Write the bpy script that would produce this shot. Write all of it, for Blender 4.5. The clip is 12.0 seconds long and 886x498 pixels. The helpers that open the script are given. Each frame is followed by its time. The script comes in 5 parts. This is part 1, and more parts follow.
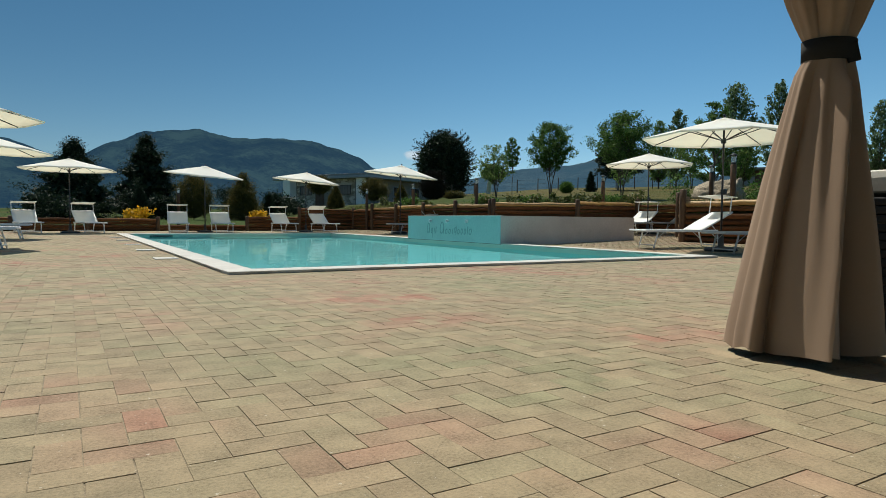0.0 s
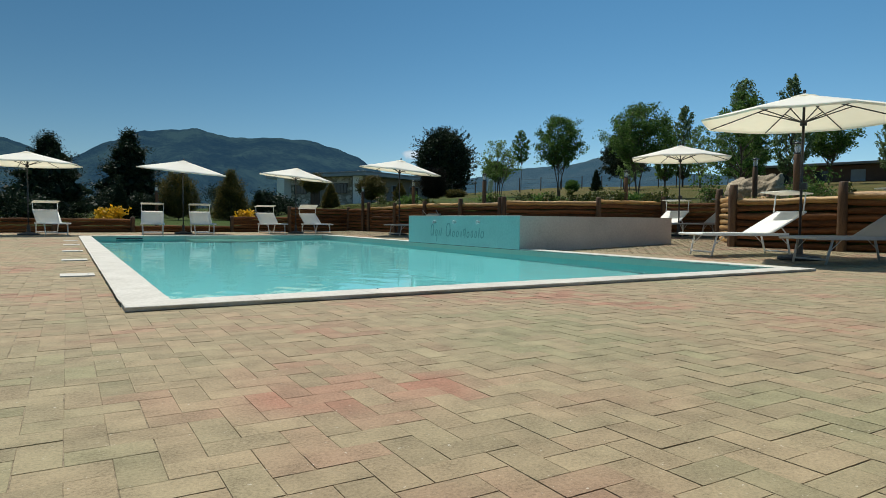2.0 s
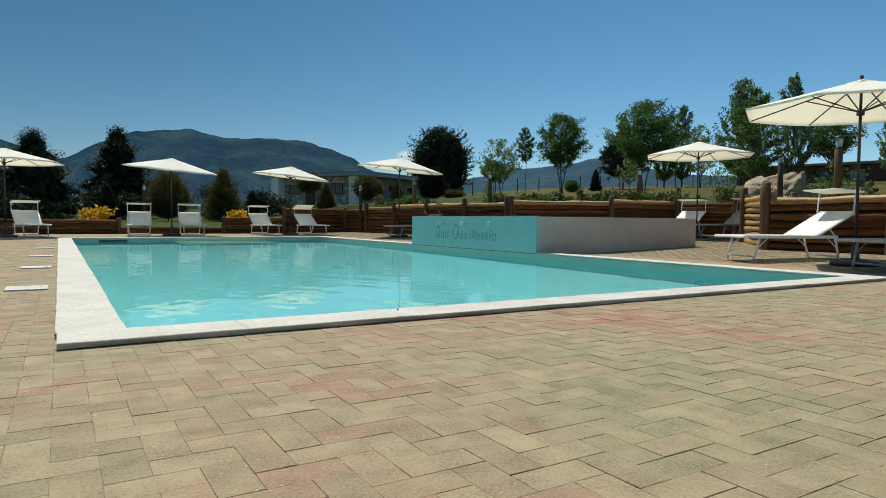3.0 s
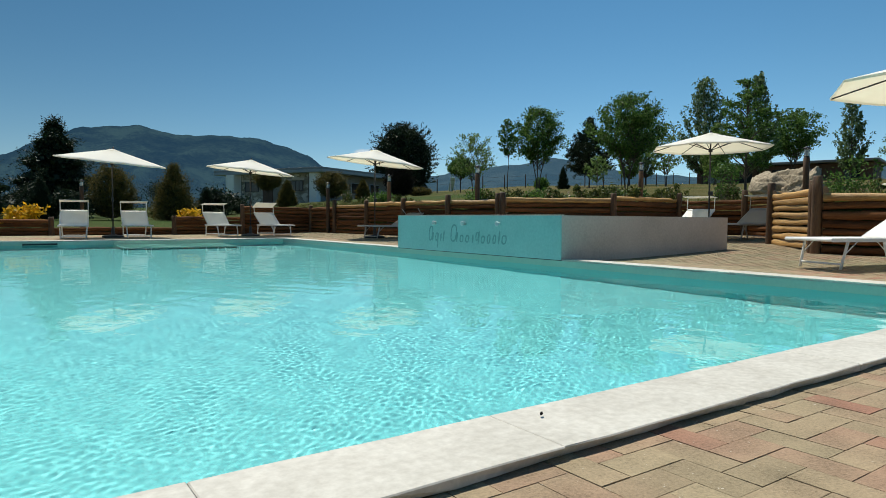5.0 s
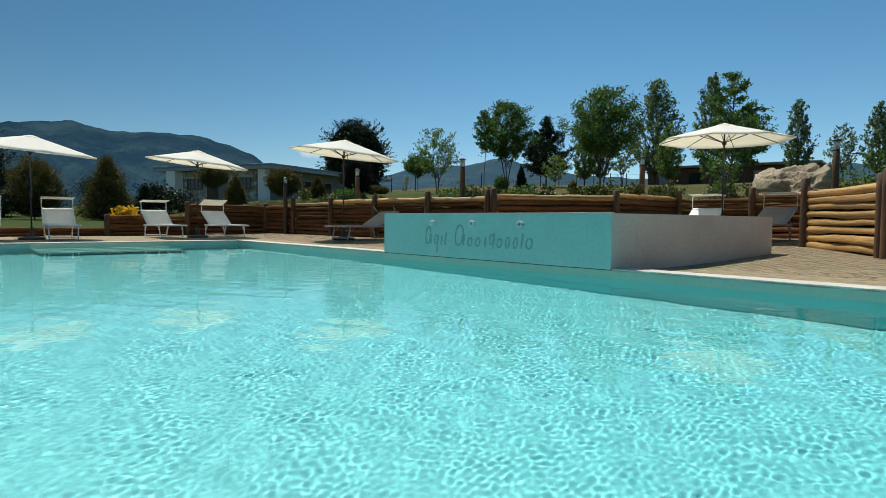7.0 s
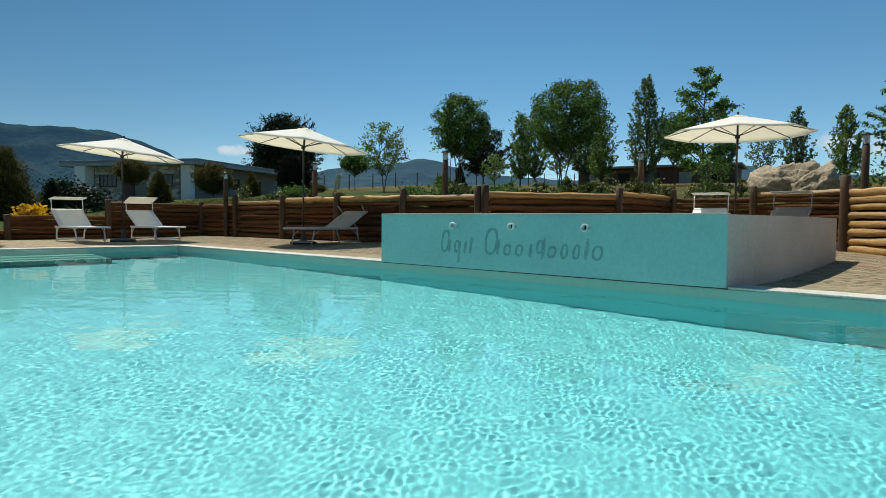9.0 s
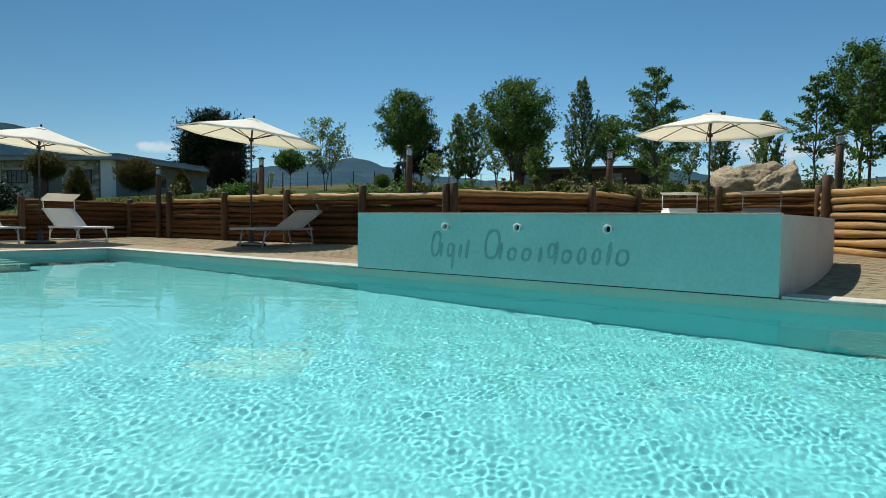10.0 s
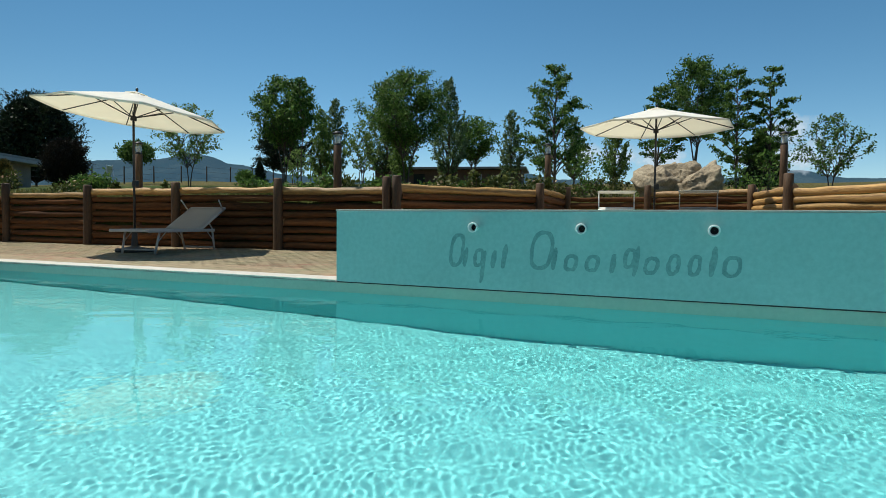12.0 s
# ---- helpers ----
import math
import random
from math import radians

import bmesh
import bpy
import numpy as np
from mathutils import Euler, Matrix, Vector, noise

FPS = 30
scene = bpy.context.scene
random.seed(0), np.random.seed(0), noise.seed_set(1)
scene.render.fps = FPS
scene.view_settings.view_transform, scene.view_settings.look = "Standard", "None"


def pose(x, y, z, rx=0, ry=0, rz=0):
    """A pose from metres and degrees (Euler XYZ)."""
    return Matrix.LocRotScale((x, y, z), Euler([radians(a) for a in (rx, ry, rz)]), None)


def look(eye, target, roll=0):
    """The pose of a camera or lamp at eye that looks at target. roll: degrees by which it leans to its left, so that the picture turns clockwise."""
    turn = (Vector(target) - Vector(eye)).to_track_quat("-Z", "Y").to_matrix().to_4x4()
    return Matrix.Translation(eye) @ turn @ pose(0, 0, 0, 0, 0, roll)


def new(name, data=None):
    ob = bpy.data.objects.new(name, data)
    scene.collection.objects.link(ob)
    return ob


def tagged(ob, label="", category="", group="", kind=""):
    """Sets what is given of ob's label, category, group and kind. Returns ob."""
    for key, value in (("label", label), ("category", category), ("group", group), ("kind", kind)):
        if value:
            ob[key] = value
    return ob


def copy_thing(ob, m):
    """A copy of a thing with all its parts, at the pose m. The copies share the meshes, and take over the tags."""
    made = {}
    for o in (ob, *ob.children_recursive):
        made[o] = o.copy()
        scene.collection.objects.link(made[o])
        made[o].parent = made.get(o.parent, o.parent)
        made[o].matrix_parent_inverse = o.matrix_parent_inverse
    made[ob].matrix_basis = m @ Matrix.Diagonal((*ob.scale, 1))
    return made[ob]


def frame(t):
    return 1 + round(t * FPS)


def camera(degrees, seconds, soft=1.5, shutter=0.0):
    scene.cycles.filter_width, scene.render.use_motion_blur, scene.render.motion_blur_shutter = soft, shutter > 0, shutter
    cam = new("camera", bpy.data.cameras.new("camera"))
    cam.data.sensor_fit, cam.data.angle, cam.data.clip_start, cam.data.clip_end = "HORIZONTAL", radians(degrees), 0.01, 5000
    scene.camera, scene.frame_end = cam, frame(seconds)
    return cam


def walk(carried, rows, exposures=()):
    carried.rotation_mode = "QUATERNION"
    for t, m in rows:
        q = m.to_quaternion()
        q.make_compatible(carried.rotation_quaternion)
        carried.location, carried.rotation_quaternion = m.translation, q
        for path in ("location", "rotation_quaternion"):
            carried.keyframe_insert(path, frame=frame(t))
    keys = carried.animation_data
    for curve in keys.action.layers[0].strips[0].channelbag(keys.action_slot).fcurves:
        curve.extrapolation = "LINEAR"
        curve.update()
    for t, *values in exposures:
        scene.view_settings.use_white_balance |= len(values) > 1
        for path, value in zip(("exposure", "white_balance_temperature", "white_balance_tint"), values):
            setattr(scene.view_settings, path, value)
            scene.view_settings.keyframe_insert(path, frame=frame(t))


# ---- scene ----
cam = camera(69.7, 12.0, 0.45)
PATH = [
    (0, (0.011, 0.021, 0.527), (1.025, 1.743, 0.436), 0.5),
    (0.5, (0.283, 0.524, 0.527), (1.294, 2.247, 0.437), 0.6),
    (1, (0.529, 1.04, 0.543), (1.542, 2.762, 0.452), 0.6),
    (1.5, (0.776, 1.574, 0.544), (1.792, 3.294, 0.453), 0.5),
    (2, (0.999, 2.04, 0.549), (2.017, 3.759, 0.457), 0.5),
    (2.5, (1.168, 2.534, 0.552), (2.189, 4.252, 0.461), 0.5),
    (4.5, (1.624, 4.528, 0.558), (2.735, 6.189, 0.466), 0.4),
    (5, (1.764, 5.047, 0.564), (2.907, 6.684, 0.471), 0.4),
    (5.5, (1.918, 5.582, 0.547), (3.104, 7.19, 0.455), 0.4),
    (6, (2.038, 6.069, 0.551), (3.262, 7.647, 0.459), 0.5),
    (6.5, (2.171, 6.586, 0.545), (3.419, 8.147, 0.453), 0.4),
    (7, (2.257, 7.105, 0.541), (3.533, 8.642, 0.45), 0.5),
    (9, (2.638, 9.328, 0.559), (4.088, 10.703, 0.469), 0.5),
    (9.5, (2.741, 9.876, 0.553), (4.259, 11.175, 0.464), 0.6),
    (10, (2.866, 10.381, 0.555), (4.455, 11.592, 0.467), 0.6),
    (10.5, (3.01, 10.881, 0.558), (4.667, 11.997, 0.47), 0.5),
    (11, (3.151, 11.414, 0.546), (4.867, 12.438, 0.462), 0.6),
    (11.5, (3.277, 11.935, 0.538), (5.046, 12.866, 0.454), 0.6),
    (12, (3.387, 12.463, 0.538), (5.213, 13.277, 0.454), 0.6),
]
walk(cam, [(t, look(eye, target, roll)) for t, eye, target, roll in PATH], [(0.0, 0.12, 6500, 6), (2.5, 0.14, 6500, 6), (5.0, 0.20, 6500, 6), (12.0, 0.22, 6500, 6)])

# ---- world, sun, exposure ----
SUN_EL, SUN_AZ = 63.0, 2.0          # degrees; azimuth from +y towards +x
world = bpy.data.worlds.new("world")
scene.world = world
world.use_nodes = True
wn = world.node_tree.nodes
sky = wn.new("ShaderNodeTexSky")
sky.sky_type = "NISHITA"
sky.sun_disc = False
sky.sun_elevation, sky.sun_rotation = radians(SUN_EL), radians(SUN_AZ)
sky.altitude, sky.air_density, sky.dust_density, sky.ozone_density = 2600, 1.0, 0.1, 1.2
wn["Background"].inputs["Strength"].default_value = 0.091
hs = wn.new("ShaderNodeHueSaturation")
hs.inputs["Hue"].default_value = 0.486
hs.inputs["Saturation"].default_value = 1.22
world.node_tree.links.new(sky.outputs[0], hs.inputs["Color"])
# a smooth factor laid over the sky: darker towards north-west, slightly brighter elsewhere
wl = world.node_tree.links
way = wn.new("ShaderNodeTexCoord")
toward = wn.new("ShaderNodeVectorMath")
toward.operation = "DOT_PRODUCT"
toward.inputs[1].default_value = (math.sin(radians(-42)), math.cos(radians(-42)), 0.0)
wl.new(way.outputs["Generated"], toward.inputs[0])
depth = wn.new("ShaderNodeMapRange")
depth.interpolation_type = "SMOOTHSTEP"
for i, v in ((1, -0.25), (2, 1.0), (3, 1.09), (4, 0.55)):
    depth.inputs[i].default_value = v
wl.new(toward.outputs["Value"], depth.inputs[0])
deep = wn.new("ShaderNodeVectorMath")
deep.operation = "SCALE"
wl.new(hs.outputs[0], deep.inputs[0])
wl.new(depth.outputs[0], deep.inputs["Scale"])
wl.new(deep.outputs[0], wn["Background"].inputs["Color"])
sun_data = bpy.data.lights.new("sun", "SUN")
sun_data.energy, sun_data.angle, sun_data.color = 4.6, radians(0.53), (1.0, 0.95, 0.87)
sun_data.cycles.is_caustics_light = True
sun = new("sun", sun_data)
sd = Vector((math.sin(radians(SUN_AZ)) * math.cos(radians(SUN_EL)), math.cos(radians(SUN_AZ)) * math.cos(radians(SUN_EL)), math.sin(radians(SUN_EL))))
sun.matrix_world = look(sd * 50, (0, 0, 0))


# ---- materials ----
def material(name, rough=0.7, metal=0.0, spec=0.5):
    m = bpy.data.materials.new(name)
    m.use_nodes = True
    b = m.node_tree.nodes["Principled BSDF"]
    b.inputs["Roughness"].default_value = rough
    b.inputs["Metallic"].default_value = metal
    b.inputs["Specular IOR Level"].default_value = spec
    return m, m.node_tree.nodes, m.node_tree.links, b


def nd(nodes, links, kind, ins=(), **props):
    n = nodes.new(kind)
    if "operation" in props:
        n.operation = props["operation"]
    if "noise_dimensions" in props:
        n.noise_dimensions = props["noise_dimensions"]
    for k, v in dict(ins).items():
        if isinstance(v, bpy.types.NodeSocket):
            links.new(v, n.inputs[k])
        else:
            n.inputs[k].default_value = v
    return n


def ramp(nodes, links, fac, stops):
    r = nodes.new("ShaderNodeValToRGB")
    links.new(fac, r.inputs[0])
    e = r.color_ramp.elements
    while len(e) < len(stops):
        e.new(0.5)
    for el, (p, c) in zip(e, stops):
        el.position, el.color = p, (*c, 1)
    return r.outputs[0]


def mixc(nodes, links, a, b, fac, mode="MIX"):
    n = nodes.new("ShaderNodeMix")
    n.data_type, n.blend_type = "RGBA", mode
    for i, v in ((0, fac), (6, a), (7, b)):
        if isinstance(v, bpy.types.NodeSocket):
            links.new(v, n.inputs[i])
        else:
            n.inputs[i].default_value = v if i == 0 else (*v, 1)
    return n.outputs[2]


def surface(name, c1, c2, scale=4.0, fine=60.0, rough=0.75, bump=0.3, dist=0.004, metal=0.0, spec=0.4, coarse=0.5, space="Object", vary=0.0, stretch=None):
    """Two-scale mottled surface: c1 to c2 by large noise, fine grain in colour and relief."""
    m, n, l, b = material(name, rough, metal, spec)
    tc = n.new("ShaderNodeTexCoord").outputs["Object"]
    if space == "World":
        tc = n.new("ShaderNodeNewGeometry").outputs["Position"]
    if stretch:
        tc = nd(n, l, "ShaderNodeMapping", {"Vector": tc, "Scale": stretch}).outputs[0]
    big = nd(n, l, "ShaderNodeTexNoise", {"Vector": tc, "Scale": scale, "Detail": 5.0, "Roughness": 0.6}).outputs["Fac"]
    small = nd(n, l, "ShaderNodeTexNoise", {"Vector": tc, "Scale": fine, "Detail": 3.0, "Roughness": 0.6}).outputs["Fac"]
    f = nd(n, l, "ShaderNodeMath", {0: big, 1: coarse}, operation="MULTIPLY").outputs[0]
    f2 = nd(n, l, "ShaderNodeMath", {0: small, 1: 1 - coarse, 2: f}, operation="MULTIPLY_ADD").outputs[0]
    col = ramp(n, l, f2, [(0.32, c1), (0.68, c2)])
    if vary:
        oi = n.new("ShaderNodeObjectInfo").outputs["Random"]
        v = nd(n, l, "ShaderNodeMapRange", {0: oi, 3: 1 - vary, 4: 1 + vary}).outputs[0]
        col = nd(n, l, "ShaderNodeHueSaturation", {"Color": col, "Value": v}).outputs[0]
    l.new(col, b.inputs["Base Color"])
    if bump:
        bp = nd(n, l, "ShaderNodeBump", {"Height": f2, "Strength": bump, "Distance": dist})
        l.new(bp.outputs[0], b.inputs["Normal"])
    return m


def paver_material(name, single):
    m, n, l, b = material(name, 0.85, 0, 0.3)
    pos = n.new("ShaderNodeNewGeometry")
    rnd = n.new("ShaderNodeObjectInfo").outputs["Random"] if single else pos.outputs["Random Per Island"]
    p = pos.outputs["Position"]
    big = nd(n, l, "ShaderNodeTexNoise", {"Vector": p, "Scale": 0.8, "Detail": 2.0}).outputs["Fac"]
    mid = nd(n, l, "ShaderNodeTexNoise", {"Vector": p, "Scale": 9.0, "Detail": 4.0}).outputs["Fac"]
    fine = nd(n, l, "ShaderNodeTexNoise", {"Vector": p, "Scale": 110.0, "Detail": 4.0, "Roughness": 0.75}).outputs["Fac"]
    patch = nd(n, l, "ShaderNodeMapRange", {0: big, 1: 0.36, 2: 0.66, 3: 0.0, 4: 0.62}).outputs[0]
    pick = nd(n, l, "ShaderNodeMath", {0: rnd, 1: 0.42, 2: patch}, operation="MULTIPLY_ADD").outputs[0]
    col = ramp(n, l, pick, [(0.05, (0.242, 0.222, 0.130)), (0.30, (0.272, 0.228, 0.141)), (0.66, (0.292, 0.225, 0.142)), (0.84, (0.302, 0.202, 0.134)), (1.0, (0.304, 0.160, 0.108))])
    shade = nd(n, l, "ShaderNodeTexWhiteNoise", {"W": rnd}, noise_dimensions="1D").outputs["Value"]
    val = nd(n, l, "ShaderNodeMapRange", {0: shade, 3: 0.88, 4: 1.08}).outputs[0]
    col = nd(n, l, "ShaderNodeHueSaturation", {"Color": col, "Value": val}).outputs[0]
    grain = nd(n, l, "ShaderNodeMath", {0: mid, 1: 0.6, 2: fine}, operation="MULTIPLY_ADD").outputs[0]
    g = ramp(n, l, grain, [(0.56, (0.60, 0.58, 0.55)), (0.72, (0.92, 0.92, 0.90)), (0.98, (1.28, 1.27, 1.25))])
    col = mixc(n, l, col, g, 1.0, "MULTIPLY")
    spots = nd(n, l, "ShaderNodeTexNoise", {"Vector": p, "Scale": 42.0, "Detail": 3.0, "Roughness": 0.75}).outputs["Fac"]
    sm = nd(n, l, "ShaderNodeMapRange", {0: spots, 1: 0.665, 2: 0.72, 3: 0.0, 4: 0.7}).outputs[0]
    col = mixc(n, l, col, (0.60, 0.56, 0.47), sm)
    l.new(col, b.inputs["Base Color"])
    bp = nd(n, l, "ShaderNodeBump", {"Height": grain, "Strength": 0.7, "Distance": 0.004})
    l.new(bp.outputs[0], b.inputs["Normal"])
    return m


M_PAVER = paver_material("paver_concrete", True)
M_PAVERS = paver_material("paver_concrete_field", False)
M_SAND = surface("joint_sand", (0.07, 0.055, 0.035), (0.38, 0.31, 0.21), 16, 90, 0.95)
M_COPING = surface("white_stone", (0.40, 0.375, 0.325), (0.62, 0.595, 0.535), 3.2, 34, 0.75, 0.5, 0.004, vary=0.03, space="World")
M_LINER = surface("pool_liner", (0.170, 0.580, 0.592), (0.193, 0.618, 0.632), 0.7, 14, 0.5, 0.0)
M_STEP = surface("pool_step", (0.24, 0.52, 0.46), (0.29, 0.57, 0.50), 0.7, 14, 0.6, 0.0)
M_LEDGE = surface("sandy_ledge", (0.36, 0.45, 0.34), (0.44, 0.52, 0.40), 1.5, 30, 0.6, 0.1)
M_BAND = surface("waterline_band", (0.32, 0.45, 0.37), (0.40, 0.52, 0.43), 1.5, 30, 0.6, 0.1)
M_TEAL = surface("teal_plaster", (0.262, 0.450, 0.430), (0.345, 0.560, 0.535), 1.6, 26, 0.5, 0.35, 0.004)
M_TEAL_DARK = surface("dark_teal_paint", (0.125, 0.245, 0.245), (0.25, 0.415, 0.395), 9, 60, 0.85, 0.2)
M_PLASTER = surface("white_plaster", (0.40, 0.348, 0.304), (0.55, 0.487, 0.432), 1.2, 30, 0.85, 0.4, 0.005)
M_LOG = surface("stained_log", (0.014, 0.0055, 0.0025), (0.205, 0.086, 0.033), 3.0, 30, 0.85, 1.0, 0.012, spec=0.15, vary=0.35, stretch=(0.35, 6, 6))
# paler copy of the log wood, with sunlight put into its colour
M_LOG_SUNLIT = surface("sunlit_log", (0.085, 0.032, 0.009), (0.62, 0.37, 0.125), 3.0, 30, 0.55, 0.9, 0.012, vary=0.25, stretch=(0.35, 6, 6))
M_POST = surface("stained_post", (0.020, 0.010, 0.005), (0.135, 0.070, 0.030), 3.0, 30, 0.7, 0.6, 0.008, vary=0.25, stretch=(6, 6, 0.35))
M_END = surface("log_end_grain", (0.20, 0.11, 0.06), (0.36, 0.23, 0.13), 12, 60, 0.8)
M_ALU = surface("white_metal_tube", (0.66, 0.66, 0.65), (0.76, 0.76, 0.75), 3, 60, 0.4, 0.05)
# white tube darkened in colour, for loungers standing in umbrella shade
M_TUBE_SHADED = surface("shaded_metal_tube", (0.40, 0.375, 0.345), (0.48, 0.455, 0.42), 3, 60, 0.45, 0.05)
M_DARKMETAL = surface("dark_pole_metal", (0.014, 0.014, 0.016), (0.03, 0.03, 0.032), 3, 60, 0.4, 0.1)
M_RUBBER = surface("black_base", (0.02, 0.02, 0.021), (0.045, 0.045, 0.045), 4, 60, 0.6, 0.2)
M_PIPE = surface("white_pipe", (0.62, 0.64, 0.62), (0.74, 0.75, 0.73), 6, 60, 0.4, 0.1)
M_HOLE = surface("pipe_bore", (0.01, 0.01, 0.01), (0.02, 0.02, 0.02), 6, 60, 0.9, 0)
M_CURTAIN = surface("taupe_canvas", (0.275, 0.186, 0.124), (0.36, 0.252, 0.172), 1.5, 320, 0.9, 0.35, 0.002)
M_STRAP = surface("black_strap", (0.012, 0.011, 0.010), (0.025, 0.023, 0.02), 5, 200, 0.9, 0.2)
M_RATTAN = surface("black_rattan", (0.008, 0.008, 0.008), (0.03, 0.028, 0.026), 8, 90, 0.6, 0.6, 0.006)
M_CUSHION = surface("cream_cushion", (0.60, 0.57, 0.50), (0.70, 0.67, 0.60), 3, 120, 0.9, 0.2)
M_ROCK = surface("limestone", (0.13, 0.098, 0.060), (0.46, 0.385, 0.27), 2.2, 14, 0.9, 1.0, 0.05, coarse=0.55)
M_BARK = surface("bark", (0.045, 0.033, 0.024), (0.13, 0.10, 0.075), 4, 40, 0.9, 0.7, 0.01, stretch=(3, 3, 0.6))
M_HOUSE = surface("house_render", (0.15, 0.138, 0.12), (0.25, 0.228, 0.20), 0.8, 18, 0.85, 0.2)
M_ROOF = surface("roof_sheet", (0.16, 0.17, 0.18), (0.25, 0.26, 0.27), 1.0, 14, 0.6, 0.3)
M_FASCIA = surface("pale_fascia", (0.24, 0.27, 0.30), (0.33, 0.36, 0.39), 1.0, 14, 0.7, 0.1)


def stone_material():
    """Rough squared stones in pale joints."""
    m, n, l, b = material("wall_stone", 0.9, 0, 0.2)
    tc = n.new("ShaderNodeTexCoord").outputs["Object"]
    sq = nd(n, l, "ShaderNodeMapping", {"Vector": tc, "Scale": (3.2, 3.2, 5.2)}).outputs[0]
    cell = nd(n, l, "ShaderNodeTexVoronoi", {"Vector": sq, "Scale": 1.0}).outputs["Color"]
    tone = nd(n, l, "ShaderNodeSeparateXYZ", {0: cell}).outputs[0]
    col = ramp(n, l, tone, [(0.0, (0.20, 0.165, 0.125)), (0.5, (0.36, 0.31, 0.25)), (1.0, (0.58, 0.53, 0.45))])
    l.new(col, b.inputs["Base Color"])
    return m


M_STONE = stone_material()
M_WHITE = surface("white_house_paint", (0.72, 0.70, 0.66), (0.82, 0.80, 0.76), 1.0, 18, 0.8, 0.1)
M_SHED = surface("brown_timber", (0.07, 0.04, 0.028), (0.13, 0.08, 0.055), 1.2, 20, 0.8, 0.4)
M_SLIDE = surface("pale_blue_plastic", (0.42, 0.62, 0.64), (0.52, 0.70, 0.72), 1.2, 20, 0.4, 0.0)


def fabric(name, c, trans=0.45, through_c=None):
    m, n, l, b = material(name, 0.85, 0, 0.2)
    tc = n.new("ShaderNodeTexCoord").outputs["Object"]
    f = nd(n, l, "ShaderNodeTexNoise", {"Vector": tc, "Scale": 2.5, "Detail": 4.0}).outputs["Fac"]
    col = ramp(n, l, f, [(0.3, tuple(v * 0.93 for v in c)), (0.7, c)])
    l.new(col, b.inputs["Base Color"])
    t = nd(n, l, "ShaderNodeBsdfTranslucent", {"Color": (*through_c, 1) if through_c else col})
    mx = nd(n, l, "ShaderNodeMixShader", {0: trans, 1: b.outputs[0], 2: t.outputs[0]})
    l.new(mx.outputs[0], n["Material Output"].inputs["Surface"])
    w = nd(n, l, "ShaderNodeTexNoise", {"Vector": tc, "Scale": 300.0}).outputs["Fac"]
    bp = nd(n, l, "ShaderNodeBump", {"Height": w, "Strength": 0.2, "Distance": 0.001})
    l.new(bp.outputs[0], b.inputs["Normal"])
    return m


M_CANOPY = fabric("cream_umbrella_cloth", (0.97, 0.955, 0.885), 0.36, (0.97, 0.90, 0.66))
M_SLING = fabric("white_mesh_sling", (0.95, 0.945, 0.91), 0.28)
# white sling darkened likewise, umbrella shade put into its colour
M_SLING_SHADED = fabric("shaded_mesh_sling", (0.44, 0.405, 0.36), 0.3)
M_SHADE = fabric("cream_canopy_cloth", (0.90, 0.885, 0.82), 0.3)


def leaf(name, dark, light, trans=0.25, rough=0.55):
    m, n, l, b = material(name, rough, 0, 0.15)
    g = n.new("ShaderNodeNewGeometry")
    col = ramp(n, l, g.outputs["Random Per Island"], [(0.0, dark), (0.6, tuple((a + c) / 2 for a, c in zip(dark, light))), (1.0, light)])
    l.new(col, b.inputs["Base Color"])
    t = nd(n, l, "ShaderNodeBsdfTranslucent", {"Color": col})
    mx = nd(n, l, "ShaderNodeMixShader", {0: trans, 1: b.outputs[0], 2: t.outputs[0]})
    l.new(mx.outputs[0], n["Material Output"].inputs["Surface"])
    return m


M_LEAF = leaf("green_leaf", (0.026, 0.066, 0.014), (0.15, 0.255, 0.055), 0.40)
M_LEAF_LIGHT = leaf("light_green_leaf", (0.065, 0.12, 0.028), (0.23, 0.33, 0.09), 0.42)
M_LEAF_GREY = leaf("grey_green_leaf", (0.055, 0.095, 0.038), (0.215, 0.295, 0.135), 0.42)
M_NEEDLE = leaf("dark_needle", (0.008, 0.017, 0.008), (0.032, 0.050, 0.024), 0.15)
M_CYPRESS = leaf("bronze_green_needle", (0.018, 0.032, 0.010), (0.19, 0.14, 0.036), 0.28)
M_PLUM = leaf("purple_leaf", (0.010, 0.012, 0.008), (0.03, 0.02, 0.014), 0.12)
M_YELLOW = leaf("yellow_green_leaf", (0.34, 0.22, 0.012), (0.88, 0.50, 0.025), 0.35)
M_ROSE = leaf("rose_leaf", (0.030, 0.052, 0.014), (0.15, 0.16, 0.042), 0.3)
M_PETAL = leaf("pale_petal", (0.55, 0.35, 0.22), (0.75, 0.62, 0.45), 0.25)
M_BLADE = leaf("grass_blade", (0.075, 0.095, 0.022), (0.24, 0.22, 0.075), 0.25)


